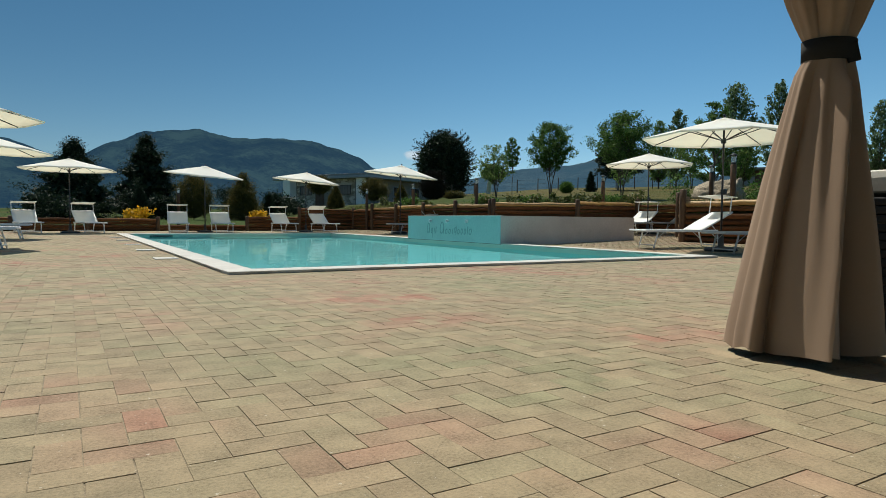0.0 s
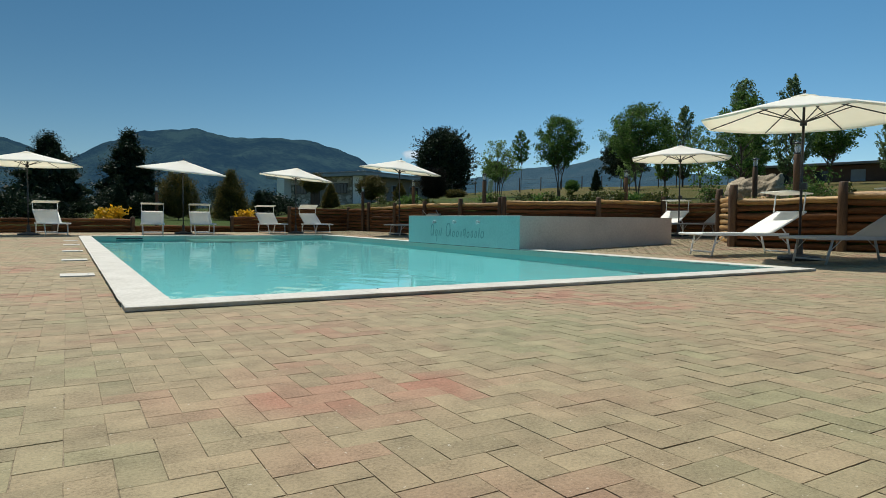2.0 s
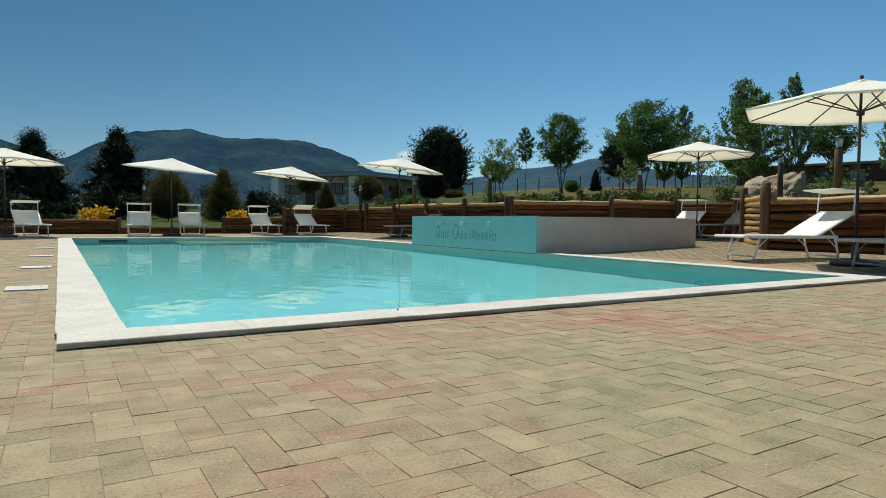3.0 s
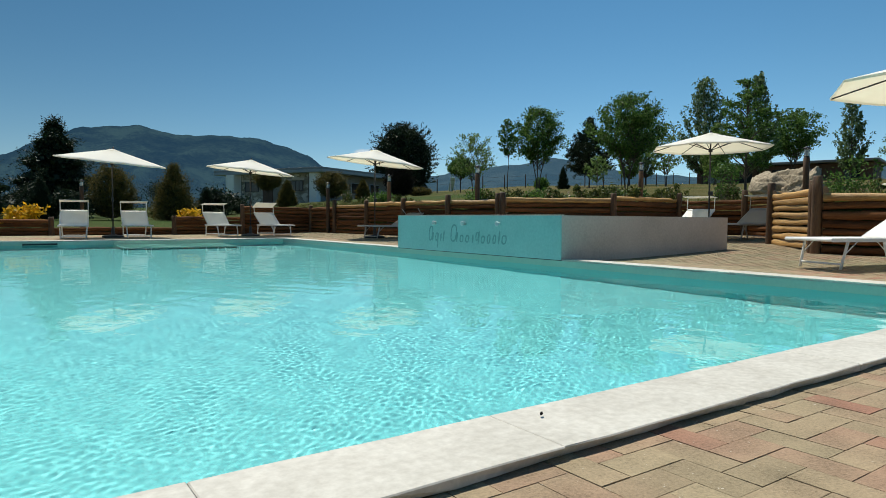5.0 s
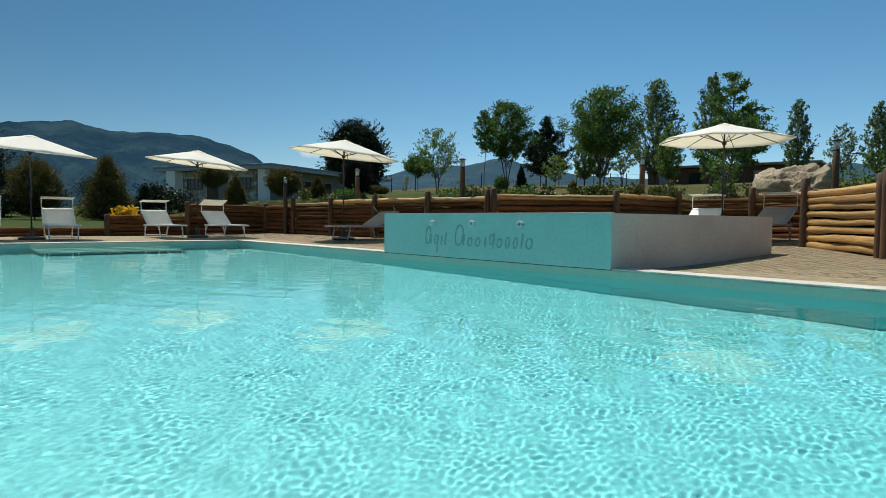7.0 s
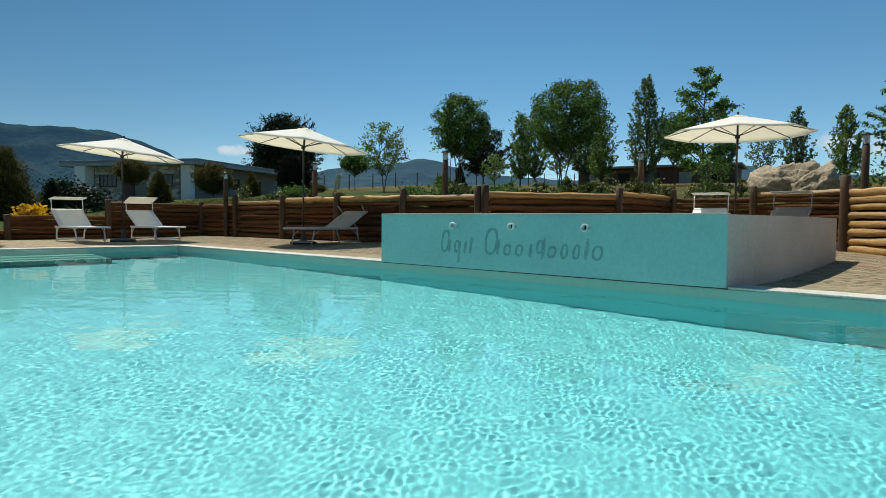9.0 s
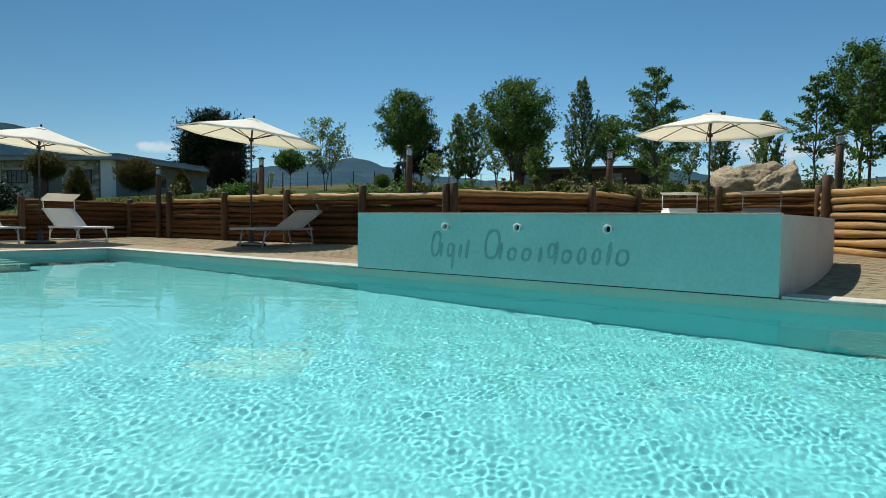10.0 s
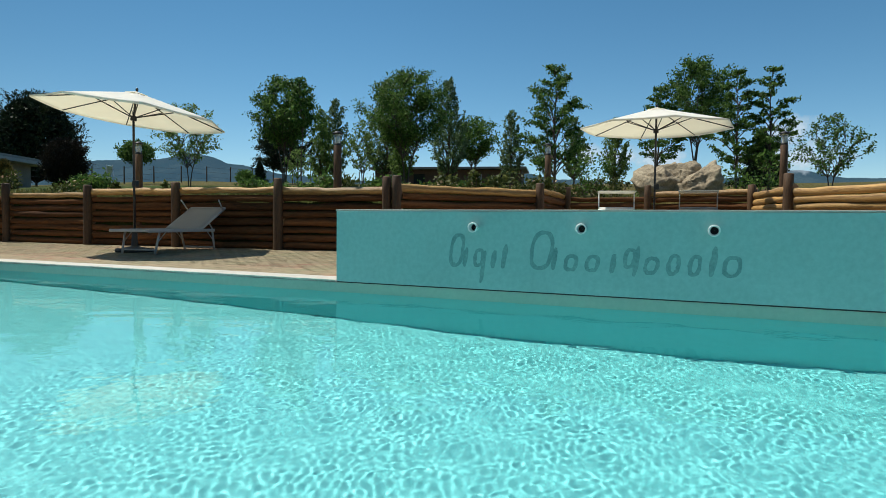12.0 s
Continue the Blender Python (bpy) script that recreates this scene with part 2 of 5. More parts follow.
def grass_material():
    m, n, l, b = material("lawn", 0.95, 0, 0.1)
    p = n.new("ShaderNodeNewGeometry").outputs["Position"]
    big = nd(n, l, "ShaderNodeTexNoise", {"Vector": p, "Scale": 0.11, "Detail": 4.0}).outputs["Fac"]
    mid = nd(n, l, "ShaderNodeTexNoise", {"Vector": p, "Scale": 1.3, "Detail": 5.0}).outputs["Fac"]
    fine = nd(n, l, "ShaderNodeTexNoise", {"Vector": p, "Scale": 26.0, "Detail": 4.0}).outputs["Fac"]
    sx = nd(n, l, "ShaderNodeSeparateXYZ", {0: p}).outputs["X"]
    sy = nd(n, l, "ShaderNodeSeparateXYZ", {0: p}).outputs["Y"]
    slope = nd(n, l, "ShaderNodeMath", {0: sy, 1: -0.5, 2: sx}, operation="MULTIPLY_ADD").outputs[0]
    dry = nd(n, l, "ShaderNodeMapRange", {0: slope, 1: -2.0, 2: 16.0, 3: -0.20, 4: 0.12}).outputs[0]
    f = nd(n, l, "ShaderNodeMath", {0: mid, 1: 0.5, 2: big}, operation="MULTIPLY_ADD").outputs[0]
    f = nd(n, l, "ShaderNodeMath", {0: f, 1: dry}, operation="ADD").outputs[0]
    col = ramp(n, l, f, [(0.46, (0.042, 0.074, 0.016)), (0.68, (0.064, 0.072, 0.020)), (0.90, (0.112, 0.094, 0.036))])
    g = ramp(n, l, fine, [(0.3, (0.6, 0.62, 0.55)), (0.7, (1.25, 1.22, 1.15))])
    col = mixc(n, l, col, g, 1.0, "MULTIPLY")
    l.new(col, b.inputs["Base Color"])
    bp = nd(n, l, "ShaderNodeBump", {"Height": fine, "Strength": 0.9, "Distance": 0.06})
    l.new(bp.outputs[0], b.inputs["Normal"])
    return m


M_GRASS = grass_material()


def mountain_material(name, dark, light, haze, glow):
    """Far wooded slopes; haze of some kilometres of summer air is put in as emission."""
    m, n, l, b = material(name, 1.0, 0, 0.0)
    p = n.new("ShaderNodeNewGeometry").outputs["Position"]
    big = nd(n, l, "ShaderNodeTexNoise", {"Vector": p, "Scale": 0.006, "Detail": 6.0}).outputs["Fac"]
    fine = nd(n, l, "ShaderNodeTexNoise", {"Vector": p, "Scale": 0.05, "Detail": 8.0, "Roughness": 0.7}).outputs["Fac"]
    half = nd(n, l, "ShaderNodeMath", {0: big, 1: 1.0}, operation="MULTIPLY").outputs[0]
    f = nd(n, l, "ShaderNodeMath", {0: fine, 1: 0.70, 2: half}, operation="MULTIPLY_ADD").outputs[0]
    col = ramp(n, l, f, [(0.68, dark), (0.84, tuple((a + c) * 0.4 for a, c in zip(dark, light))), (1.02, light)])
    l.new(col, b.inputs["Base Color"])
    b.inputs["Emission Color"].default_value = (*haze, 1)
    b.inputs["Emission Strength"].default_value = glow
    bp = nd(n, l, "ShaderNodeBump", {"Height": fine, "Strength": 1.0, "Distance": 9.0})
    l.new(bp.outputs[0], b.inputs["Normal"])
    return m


# haze is part of both materials, a blue emission stronger on the farther ridge
M_MOUNTAIN = mountain_material("far_forest_hazed", (0.006, 0.014, 0.012), (0.028, 0.048, 0.034), (0.11, 0.31, 0.66), 0.098)
M_MOUNTAIN_FAR = mountain_material("farther_forest_hazed", (0.010, 0.022, 0.022), (0.028, 0.040, 0.036), (0.20, 0.42, 0.68), 0.15)


def glass_material():
    m, n, l, b = material("lantern_glass", 0.15, 0, 0.5)
    b.inputs["Base Color"].default_value = (0.8, 0.85, 0.85, 1)
    b.inputs["Transmission Weight"].default_value = 0.8
    return m


M_GLASS = glass_material()



def pane_material():
    m, n, l, b = material("dark_window_glass", 0.08, 0, 0.6)
    b.inputs["Base Color"].default_value = (0.02, 0.025, 0.03, 1)
    return m


M_PANE = pane_material()


def water_material():
    m, n, l, b = material("pool_water", 0.0, 0, 0.5)
    n.remove(b)
    clear = nd(n, l, "ShaderNodeBsdfRefraction", {"Color": (0.97, 1.0, 1.0, 1), "Roughness": 0.0, "IOR": 1.333})
    shine = nd(n, l, "ShaderNodeBsdfGlossy", {"Roughness": 0.0})
    fres = nd(n, l, "ShaderNodeFresnel", {"IOR": 1.333}).outputs[0]
    # reflected skylight is partly polarised and reaches the lens weakened
    f = nd(n, l, "ShaderNodeMath", {0: fres, 1: 0.8}, operation="MULTIPLY").outputs[0]
    mx = nd(n, l, "ShaderNodeMixShader", {0: f, 1: clear.outputs[0], 2: shine.outputs[0]})
    l.new(mx.outputs[0], n["Material Output"].inputs["Surface"])
    return m


M_WATER = water_material()


# ---- building helpers ----
def mesh_of(name, verts, faces, mats, smooth=False, idx=None):
    me = bpy.data.meshes.new(name)
    me.from_pydata([tuple(v) for v in verts], [], [tuple(f) for f in faces])
    for m in (mats if isinstance(mats, (list, tuple)) else [mats]):
        me.materials.append(m)
    if smooth:
        me.polygons.foreach_set("use_smooth", [True] * len(me.polygons))
    if idx is not None:
        me.polygons.foreach_set("material_index", idx)
    me.update()
    return me


def bm_mesh(name, bm, mats, smooth=False):
    me = bpy.data.meshes.new(name)
    if smooth:
        for f in bm.faces:
            f.smooth = True
    bm.to_mesh(me)
    bm.free()
    for m in (mats if isinstance(mats, (list, tuple)) else [mats]):
        me.materials.append(m)
    return me


def part(name, bm, mats, parent, label="", smooth=False):
    me = bm_mesh(name, bm, mats, smooth) if isinstance(bm, bmesh.types.BMesh) else bm
    ob = new(name, me)
    ob.parent = parent
    if label:
        ob["label"] = label
    return ob


def thing(name, m, label, category, group="", kind=""):
    ob = new(name)
    ob.empty_display_size = 0.1
    ob.matrix_basis = m
    return tagged(ob, label, category, group, kind)


def box(sx, sy, sz, c=(0, 0, 0), bevel=0.0, bm=None, rot=None):
    bm = bm or bmesh.new()
    m = Matrix.Translation(c) @ (rot or Matrix.Identity(4)) @ Matrix.Diagonal((sx, sy, sz, 1))
    g = bmesh.ops.create_cube(bm, size=1.0, matrix=m)
    if bevel:
        es = list({e for v in g["verts"] for e in v.link_edges})
        bmesh.ops.bevel(bm, geom=es, offset=bevel, segments=2, affect="EDGES", profile=0.6)
    return bm


def rod(p0, p1, r0, r1=None, n=10, bm=None, cap=True):
    bm = bm or bmesh.new()
    p0, p1 = Vector(p0), Vector(p1)
    d = p1 - p0
    m = Matrix.Translation((p0 + p1) / 2) @ d.to_track_quat("Z", "Y").to_matrix().to_4x4()
    bmesh.ops.create_cone(bm, cap_ends=cap, segments=n, radius1=r0, radius2=r0 if r1 is None else r1, depth=d.length, matrix=m)
    return bm


def lathe(profile, n=24, bm=None, closed=True):
    bm = bm or bmesh.new()
    rings = [[bm.verts.new((r * math.cos(2 * math.pi * i / n), r * math.sin(2 * math.pi * i / n), z)) for i in range(n)] for r, z in profile]
    for a, b in zip(rings, rings[1:]):
        for i in range(n):
            bm.faces.new((a[i], a[(i + 1) % n], b[(i + 1) % n], b[i]))
    if closed:
        bm.faces.new(rings[0][::-1])
        bm.faces.new(rings[-1])
    return bm


def smooth_step(a, b, x):
    t = min(1.0, max(0.0, (x - a) / (b - a)))
    return t * t * (3 - 2 * t)


# ---- plan ----
# pool: inner edge and coping; the patio rises gently to the east
PX0, PX1, PY0, PY1 = 1.56, 8.06, 6.375, 21.60
COPE = 0.28
WATER_Z, POOL_Z, COPE_Z = -0.075, -1.47, 0.030


def patio_z(x, y):
    return 0.026 * max(0.0, x - 9.3)


# line of the retaining wall, from the south-east round to the north-west
WALL = [(12.35, -10.0), (12.35, 1.0), (12.32, 3.6), (12.30, 5.7), (12.29, 7.8), (12.20, 9.75), (14.21, 11.55), (16.9, 12.0), (17.5, 14.0), (17.0, 15.7), (14.13, 15.46),
        (12.0, 17.02), (11.84, 19.11), (11.7, 21.2), (11.57, 23.26), (11.6, 25.7), (11.3, 27.4)]
NORTH_Y = 27.4
OUT = WALL + [(8.8, NORTH_Y), (-9.0, NORTH_Y), (-9.0, -10.0)]
CX, CY = 6.0, 14.0


def inner_radius(az):
    """Distance from the middle of the patio to its outline, in the direction az."""
    best = 60.0
    dx, dy = math.cos(az), math.sin(az)
    for (x0, y0), (x1, y1) in zip(OUT, OUT[1:] + OUT[:1]):
        ex, ey = x1 - x0, y1 - y0
        den = dx * ey - dy * ex
        if abs(den) < 1e-9:
            continue
        s = ((x0 - CX) * ey - (y0 - CY) * ex) / den
        u = ((x0 - CX) * dy - (y0 - CY) * dx) / den
        if s > 0 and -1e-6 <= u <= 1 + 1e-6:
            best = min(best, s)
    return best


def terrain(x, y):
    az = math.degrees(math.atan2(y - CY, x - CX))
    r = math.hypot(x - CX, y - CY)
    east = 1 - smooth_step(66, 84, az)
    if az < -60:
        east = smooth_step(-100, -72, az)
    base = 0.12 + (0.96 - 0.12) * east
    slope = 0.062 - 0.042 * smooth_step(44, 76, az)
    if az < -20:
        slope = 0.062 * smooth_step(-110, -30, az)
    if az > 130:
        slope = 0.02 * (1 - smooth_step(130, 170, az))
    d = max(0.0, r - 10.5)
    z = base + slope * min(d, 100 - 20 * smooth_step(60, 90, az))
    z -= max(0.0, r - 118) * 0.09 if r < 600 else 43.4
    z += 0.10 * noise.noise((x * 0.11, y * 0.11, 0)) * min(1.0, d / 8) + 0.5 * noise.noise((x * 0.02, y * 0.02, 3)) * min(1.0, d / 60)
    return z


# ---- ground sheet ----
def build_ground():
    azs, n = [], 300
    for k in range(n):
        azs.append(-math.pi + 2 * math.pi * k / n)
    for x, y in OUT:
        azs.append(math.atan2(y - CY, x - CX))
    azs = sorted(set(azs))
    steps = [0, 0.25, 0.6, 1.1, 1.8, 2.7, 4, 5.5, 7.5, 10, 13, 17, 22, 28, 35, 44, 55, 68, 82, 96, 108, 120, 150, 200, 300, 450, 700, 1100, 1700, 2600]
    verts, faces = [], []
    for a in azs:
        r0 = inner_radius(a) + 0.10
        c, s = math.cos(a), math.sin(a)
        verts.append((CX + r0 * c, CY + r0 * s, -0.25))
        for k, d in enumerate(steps):
            x, y = CX + (r0 + d) * c, CY + (r0 + d) * s
            verts.append((x, y, terrain(x, y)))
    m, w = len(azs), len(steps) + 1
    for i in range(m):
        j = (i + 1) % m
        for k in range(w - 1):
            faces.append((i * w + k, i * w + k + 1, j * w + k + 1, j * w + k))
    ob = new("ground", mesh_of("ground", verts, faces, M_GRASS, True))
    tagged(ob, "dry mown lawn rising behind the log wall", "ground", kind="structure")


build_ground()


# ---- mountains ----
RIDGE = [(-30, 6.2), (-12, 6.6), (-4.3, 5.8), (0.2, 4.5), (3.2, 6.0), (5.7, 7.0), (9.5, 7.35), (12.2, 6.8), (16.5, 6.9), (18.6, 6.8), (20.8, 6.25), (22.8, 5.55), (24.4, 4.5), (27.2, 2.9), (29.5, 2.7), (33.6, 3.8),
         (37.6, 4.6), (41.6, 4.9), (44.7, 5.5), (48, 4.7), (52, 4.0), (58, 3.6), (66, 4.2), (72, 4.6), (76, 3.9), (84, 3.4), (92, 4.0), (94.8, 4.4), (98, 3.7), (106, 3.2), (125, 2.6)]


def ridge_height(a):
    for (a0, h0), (a1, h1) in zip(RIDGE, RIDGE[1:]):
        if a0 <= a <= a1:
            t = (a - a0) / (a1 - a0)
            return h0 + (h1 - h0) * (0.35 * t + 0.65 * t * t * (3 - 2 * t))
    return RIDGE[0][1] if a < 0 else RIDGE[-1][1]


def build_mountains(a0, a1, fade0, fade1, near, far, mat, label):
    verts, faces = [], []
    na, nr = int((a1 - a0) * 5), 34
    for i in range(na):
        a = a0 + (a1 - a0) * i / (na - 1)
        h = math.tan(radians(ridge_height(a) + 0.10 * noise.noise((a * 0.9, 7, 0)) + 0.05 * noise.noise((a * 4, 2, 0)))) * far
        fade = (smooth_step(a0, a0 + fade0, a) if fade0 else 1) * (1 - smooth_step(a1 - fade1, a1, a) if fade1 else 1)
        h = h * fade - 60 * (1 - fade)
        for k in range(nr):
            t = k / (nr - 1)
            r = near + (far - near) * t
            x, y = math.sin(radians(a)) * r, math.cos(radians(a)) * r
            z = -50 + (h + 50) * (t ** 1.25)
            ridge = noise.fractal((x * 0.0035, y * 0.0035, 0.3), 0.9, 2.1, 5)
            z += 120 * ridge * t * (1 - t) * 2.2 * fade
            verts.append((x, y, z))
    for i in range(na - 1):
        for k in range(nr - 1):
            faces.append((i * nr + k, i * nr + k + 1, (i + 1) * nr + k + 1, (i + 1) * nr + k))
    ob = new("backdrop", mesh_of("backdrop", verts, faces, mat, True))
    tagged(ob, label, "mountain", kind="structure")


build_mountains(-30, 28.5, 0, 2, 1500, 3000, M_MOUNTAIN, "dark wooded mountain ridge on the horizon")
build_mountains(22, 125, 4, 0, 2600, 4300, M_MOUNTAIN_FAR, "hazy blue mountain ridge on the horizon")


# ---- a few small clouds low in the east ----
def cloud_material():
    m = bpy.data.materials.new("fair_weather_cloud")
    m.use_nodes = True
    n, l = m.node_tree.nodes, m.node_tree.links
    n.clear()
    out = n.new("ShaderNodeOutputMaterial")
    tc = n.new("ShaderNodeTexCoord").outputs["Object"]
    dist = nd(n, l, "ShaderNodeVectorMath", {0: tc}, operation="LENGTH").outputs["Value"]
    pos = n.new("ShaderNodeNewGeometry").outputs["Position"]
    puff = nd(n, l, "ShaderNodeTexNoise", {"Vector": pos, "Scale": 0.012, "Detail": 5.0, "Roughness": 0.6}).outputs["Fac"]
    d = nd(n, l, "ShaderNodeMath", {0: puff, 1: 1.5}, operation="MULTIPLY").outputs[0]
    d = nd(n, l, "ShaderNodeMath", {0: d, 1: dist}, operation="SUBTRACT").outputs[0]
    a = nd(n, l, "ShaderNodeMapRange", {0: d, 1: -0.05, 2: 0.45, 3: 0.0, 4: 0.8}).outputs[0]
    clear = n.new("ShaderNodeBsdfTransparent")
    # the sunlit white of the cloud is put in as emission
    glow = nd(n, l, "ShaderNodeEmission", {"Color": (0.60, 0.70, 0.80, 1), "Strength": 0.85})
    mx = nd(n, l, "ShaderNodeMixShader", {0: a, 1: clear.outputs[0], 2: glow.outputs[0]})
    l.new(mx.outputs[0], out.inputs["Surface"])
    return m


def build_clouds():
    mat = cloud_material()
    for x, y, z, w, h in ((9000, 1885, 985, 260, 120), (9000, 1363, 940, 260, 130), (9000, 900, 860, 340, 170), (9000, -640, 1160, 330, 170), (9000, -620, 860, 560, 190), (4900, 9000, 1030, 290, 75), (4720, 9000, 1045, 95, 50)):
        quad = [(0, -1, -1), (0, 1, -1), (0, 1, 1), (0, -1, 1)]
        ob = new("cloud", mesh_of("cloud", quad, [(0, 1, 2, 3)], mat))
        ob.matrix_basis = pose(x * 0.46, y * 0.46, z * 0.46, 0, 0, math.degrees(math.atan2(y, x))) @ Matrix.Diagonal((1, w * 0.7, h * 0.7, 1))
        tagged(ob, "small white fair-weather cloud low over the ridge", "cloud", "clouds", kind="structure")


build_clouds()


# ---- patio base, pool ----
def build_patio_base():
    ox0, ox1, oy0, oy1 = PX0 - COPE + 0.02, PX1 + COPE - 0.02, PY0 - COPE + 0.02, PY1 + COPE - 0.02
    xs = [-9.2, ox0, ox1, 9.3, 18.2]
    ys = [-10.2, oy0, oy1, 27.6]
    verts = [(x, y, patio_z(x, y) - 0.0024) for y in ys for x in xs]
    faces = []
    for j in range(3):
        for i in range(4):
            if not (i == 1 and j == 1):
                a = j * 5 + i
                faces.append((a, a + 1, a + 6, a + 5))
    ob = new("pavement", mesh_of("pavement", verts, faces, M_SAND))
    return tagged(ob, "warm buff concrete block paving laid in herringbone", "paving", kind="structure")


PAVEMENT = build_patio_base()


def frame_of(x0, x1, y0, y1, z0, z1):
    """Four upright faces round a rectangle."""
    c = ((x0, y0), (x1, y0), (x1, y1), (x0, y1))
    return [(x, y, z) for z in (z0, z1) for x, y in c], [(i, (i + 1) % 4, (i + 1) % 4 + 4, i + 4) for i in range(4)]


def build_pool():
    pool = thing("swimming_pool", pose(0, 0, 0), "rectangular outdoor pool with pale turquoise lining", "swimming pool", kind="structure")
    z = COPE_Z - 0.03
    v = [(PX0, PY0, z), (PX1, PY0, z), (PX1, PY1, z), (PX0, PY1, z), (PX0, PY0, POOL_Z), (PX1, PY0, POOL_Z), (PX1, PY1, POOL_Z), (PX0, PY1, POOL_Z)]
    f = [(4, 5, 6, 7), (0, 4, 7, 3), (1, 2, 6, 5), (0, 1, 5, 4), (3, 7, 6, 2)]
    basin = part("basin", mesh_of("basin", v, f, M_LINER), None, pool)
    basin.cycles.is_caustics_receiver = True
    part("footing", mesh_of("footing", *frame_of(PX0 - COPE + 0.03, PX1 + COPE - 0.03, PY0 - COPE + 0.03, PY1 + COPE - 0.03, -0.1, 0.0025), M_SAND), None, pool)
    part("waterline_band", mesh_of("waterline_band", *frame_of(PX0 + 0.003, PX1 - 0.003, PY0 + 0.003, PY1 - 0.003, WATER_Z - 0.02, 0.006), M_BAND), None, pool, "grey-green strip above the water")
    for k, (d, zz) in enumerate(((1.20, -0.58), (0.85, -0.38), (0.50, -0.17))):
        st = part("pool_step", box(2.5, d, abs(POOL_Z - zz) - 0.004, (5.2, PY1 - d / 2 - 0.003, (POOL_Z + zz) / 2 + 0.002), 0.02), M_STEP, pool, "pale underwater step")
        st.cycles.is_caustics_receiver = True
    ledge = part("entry_ledge", box(2.5, 0.03, 0.17, (5.2, PY1 - 0.018, -0.085), 0.004), M_LEDGE, pool, "pale sandy ledge above the steps")
    ledge.cycles.is_caustics_receiver = True
    mouth = part("skimmer_mouth", box(0.66, 0.03, 0.040, (2.50, PY1 - 0.006, -0.050), 0.004), M_RUBBER, pool, "dark skimmer slot in the pool wall")
    part("skimmer_flap", box(0.60, 0.008, 0.012, (2.50, PY1 - 0.024, -0.062), 0.002), M_DARKMETAL, mouth)
    # coping slabs
    def slab_mesh(length, seed):
        rng = random.Random(seed)
        bm = box(length - 0.0015, COPE + 0.01, COPE_Z - 0.003, (0, 0, (COPE_Z + 0.003) / 2), 0)
        bmesh.ops.subdivide_edges(bm, edges=[e for e in bm.edges if abs(e.verts[0].co.x - e.verts[1].co.x) > 0.1], cuts=4)
        for q in bm.verts:
            if q.co.z < 0.01:
                q.co.y += rng.uniform(-0.020, -0.002) * (1 if q.co.y > 0 else -1)
            else:
                q.co.z += rng.uniform(-0.001, 0.001)
                q.co.y += rng.uniform(-0.003, 0.003)
        top = [e for e in bm.edges if e.verts[0].co.z > 0.02 and e.verts[1].co.z > 0.02 and e.calc_face_angle(0) > 0.5]
        bmesh.ops.bevel(bm, geom=top, offset=0.003, segments=1, affect="EDGES")
        return bm_mesh("coping_slab", bm, M_COPING)
    variants = {}
    def run(x0, y0, x1, y1):
        L = math.hypot(x1 - x0, y1 - y0)
        n = max(1, round(L / 0.75))
        step = round(L / n, 4)
        if step not in variants:
            variants[step] = [slab_mesh(step, s) for s in range(5)]
        for i in range(n):
            t = (i + 0.5) / n
            ob = part("coping_slab", variants[step][(i * 3) % 5], None, pool)
            ob.matrix_basis = pose(x0 + (x1 - x0) * t, y0 + (y1 - y0) * t, 0, 0, 0, math.degrees(math.atan2(y1 - y0, x1 - x0)))
    h = COPE / 2
    run(PX0 - COPE, PY0 - h, PX1 + COPE, PY0 - h)
    run(PX0 - COPE, PY1 + h, PX1 + COPE, PY1 + h)
    run(PX0 - h, PY0, PX0 - h, PY1)
    run(PX1 + h, PY0, PX1 + h, 11.22)
    run(PX1 + h, 15.57, PX1 + h, PY1)


build_pool()


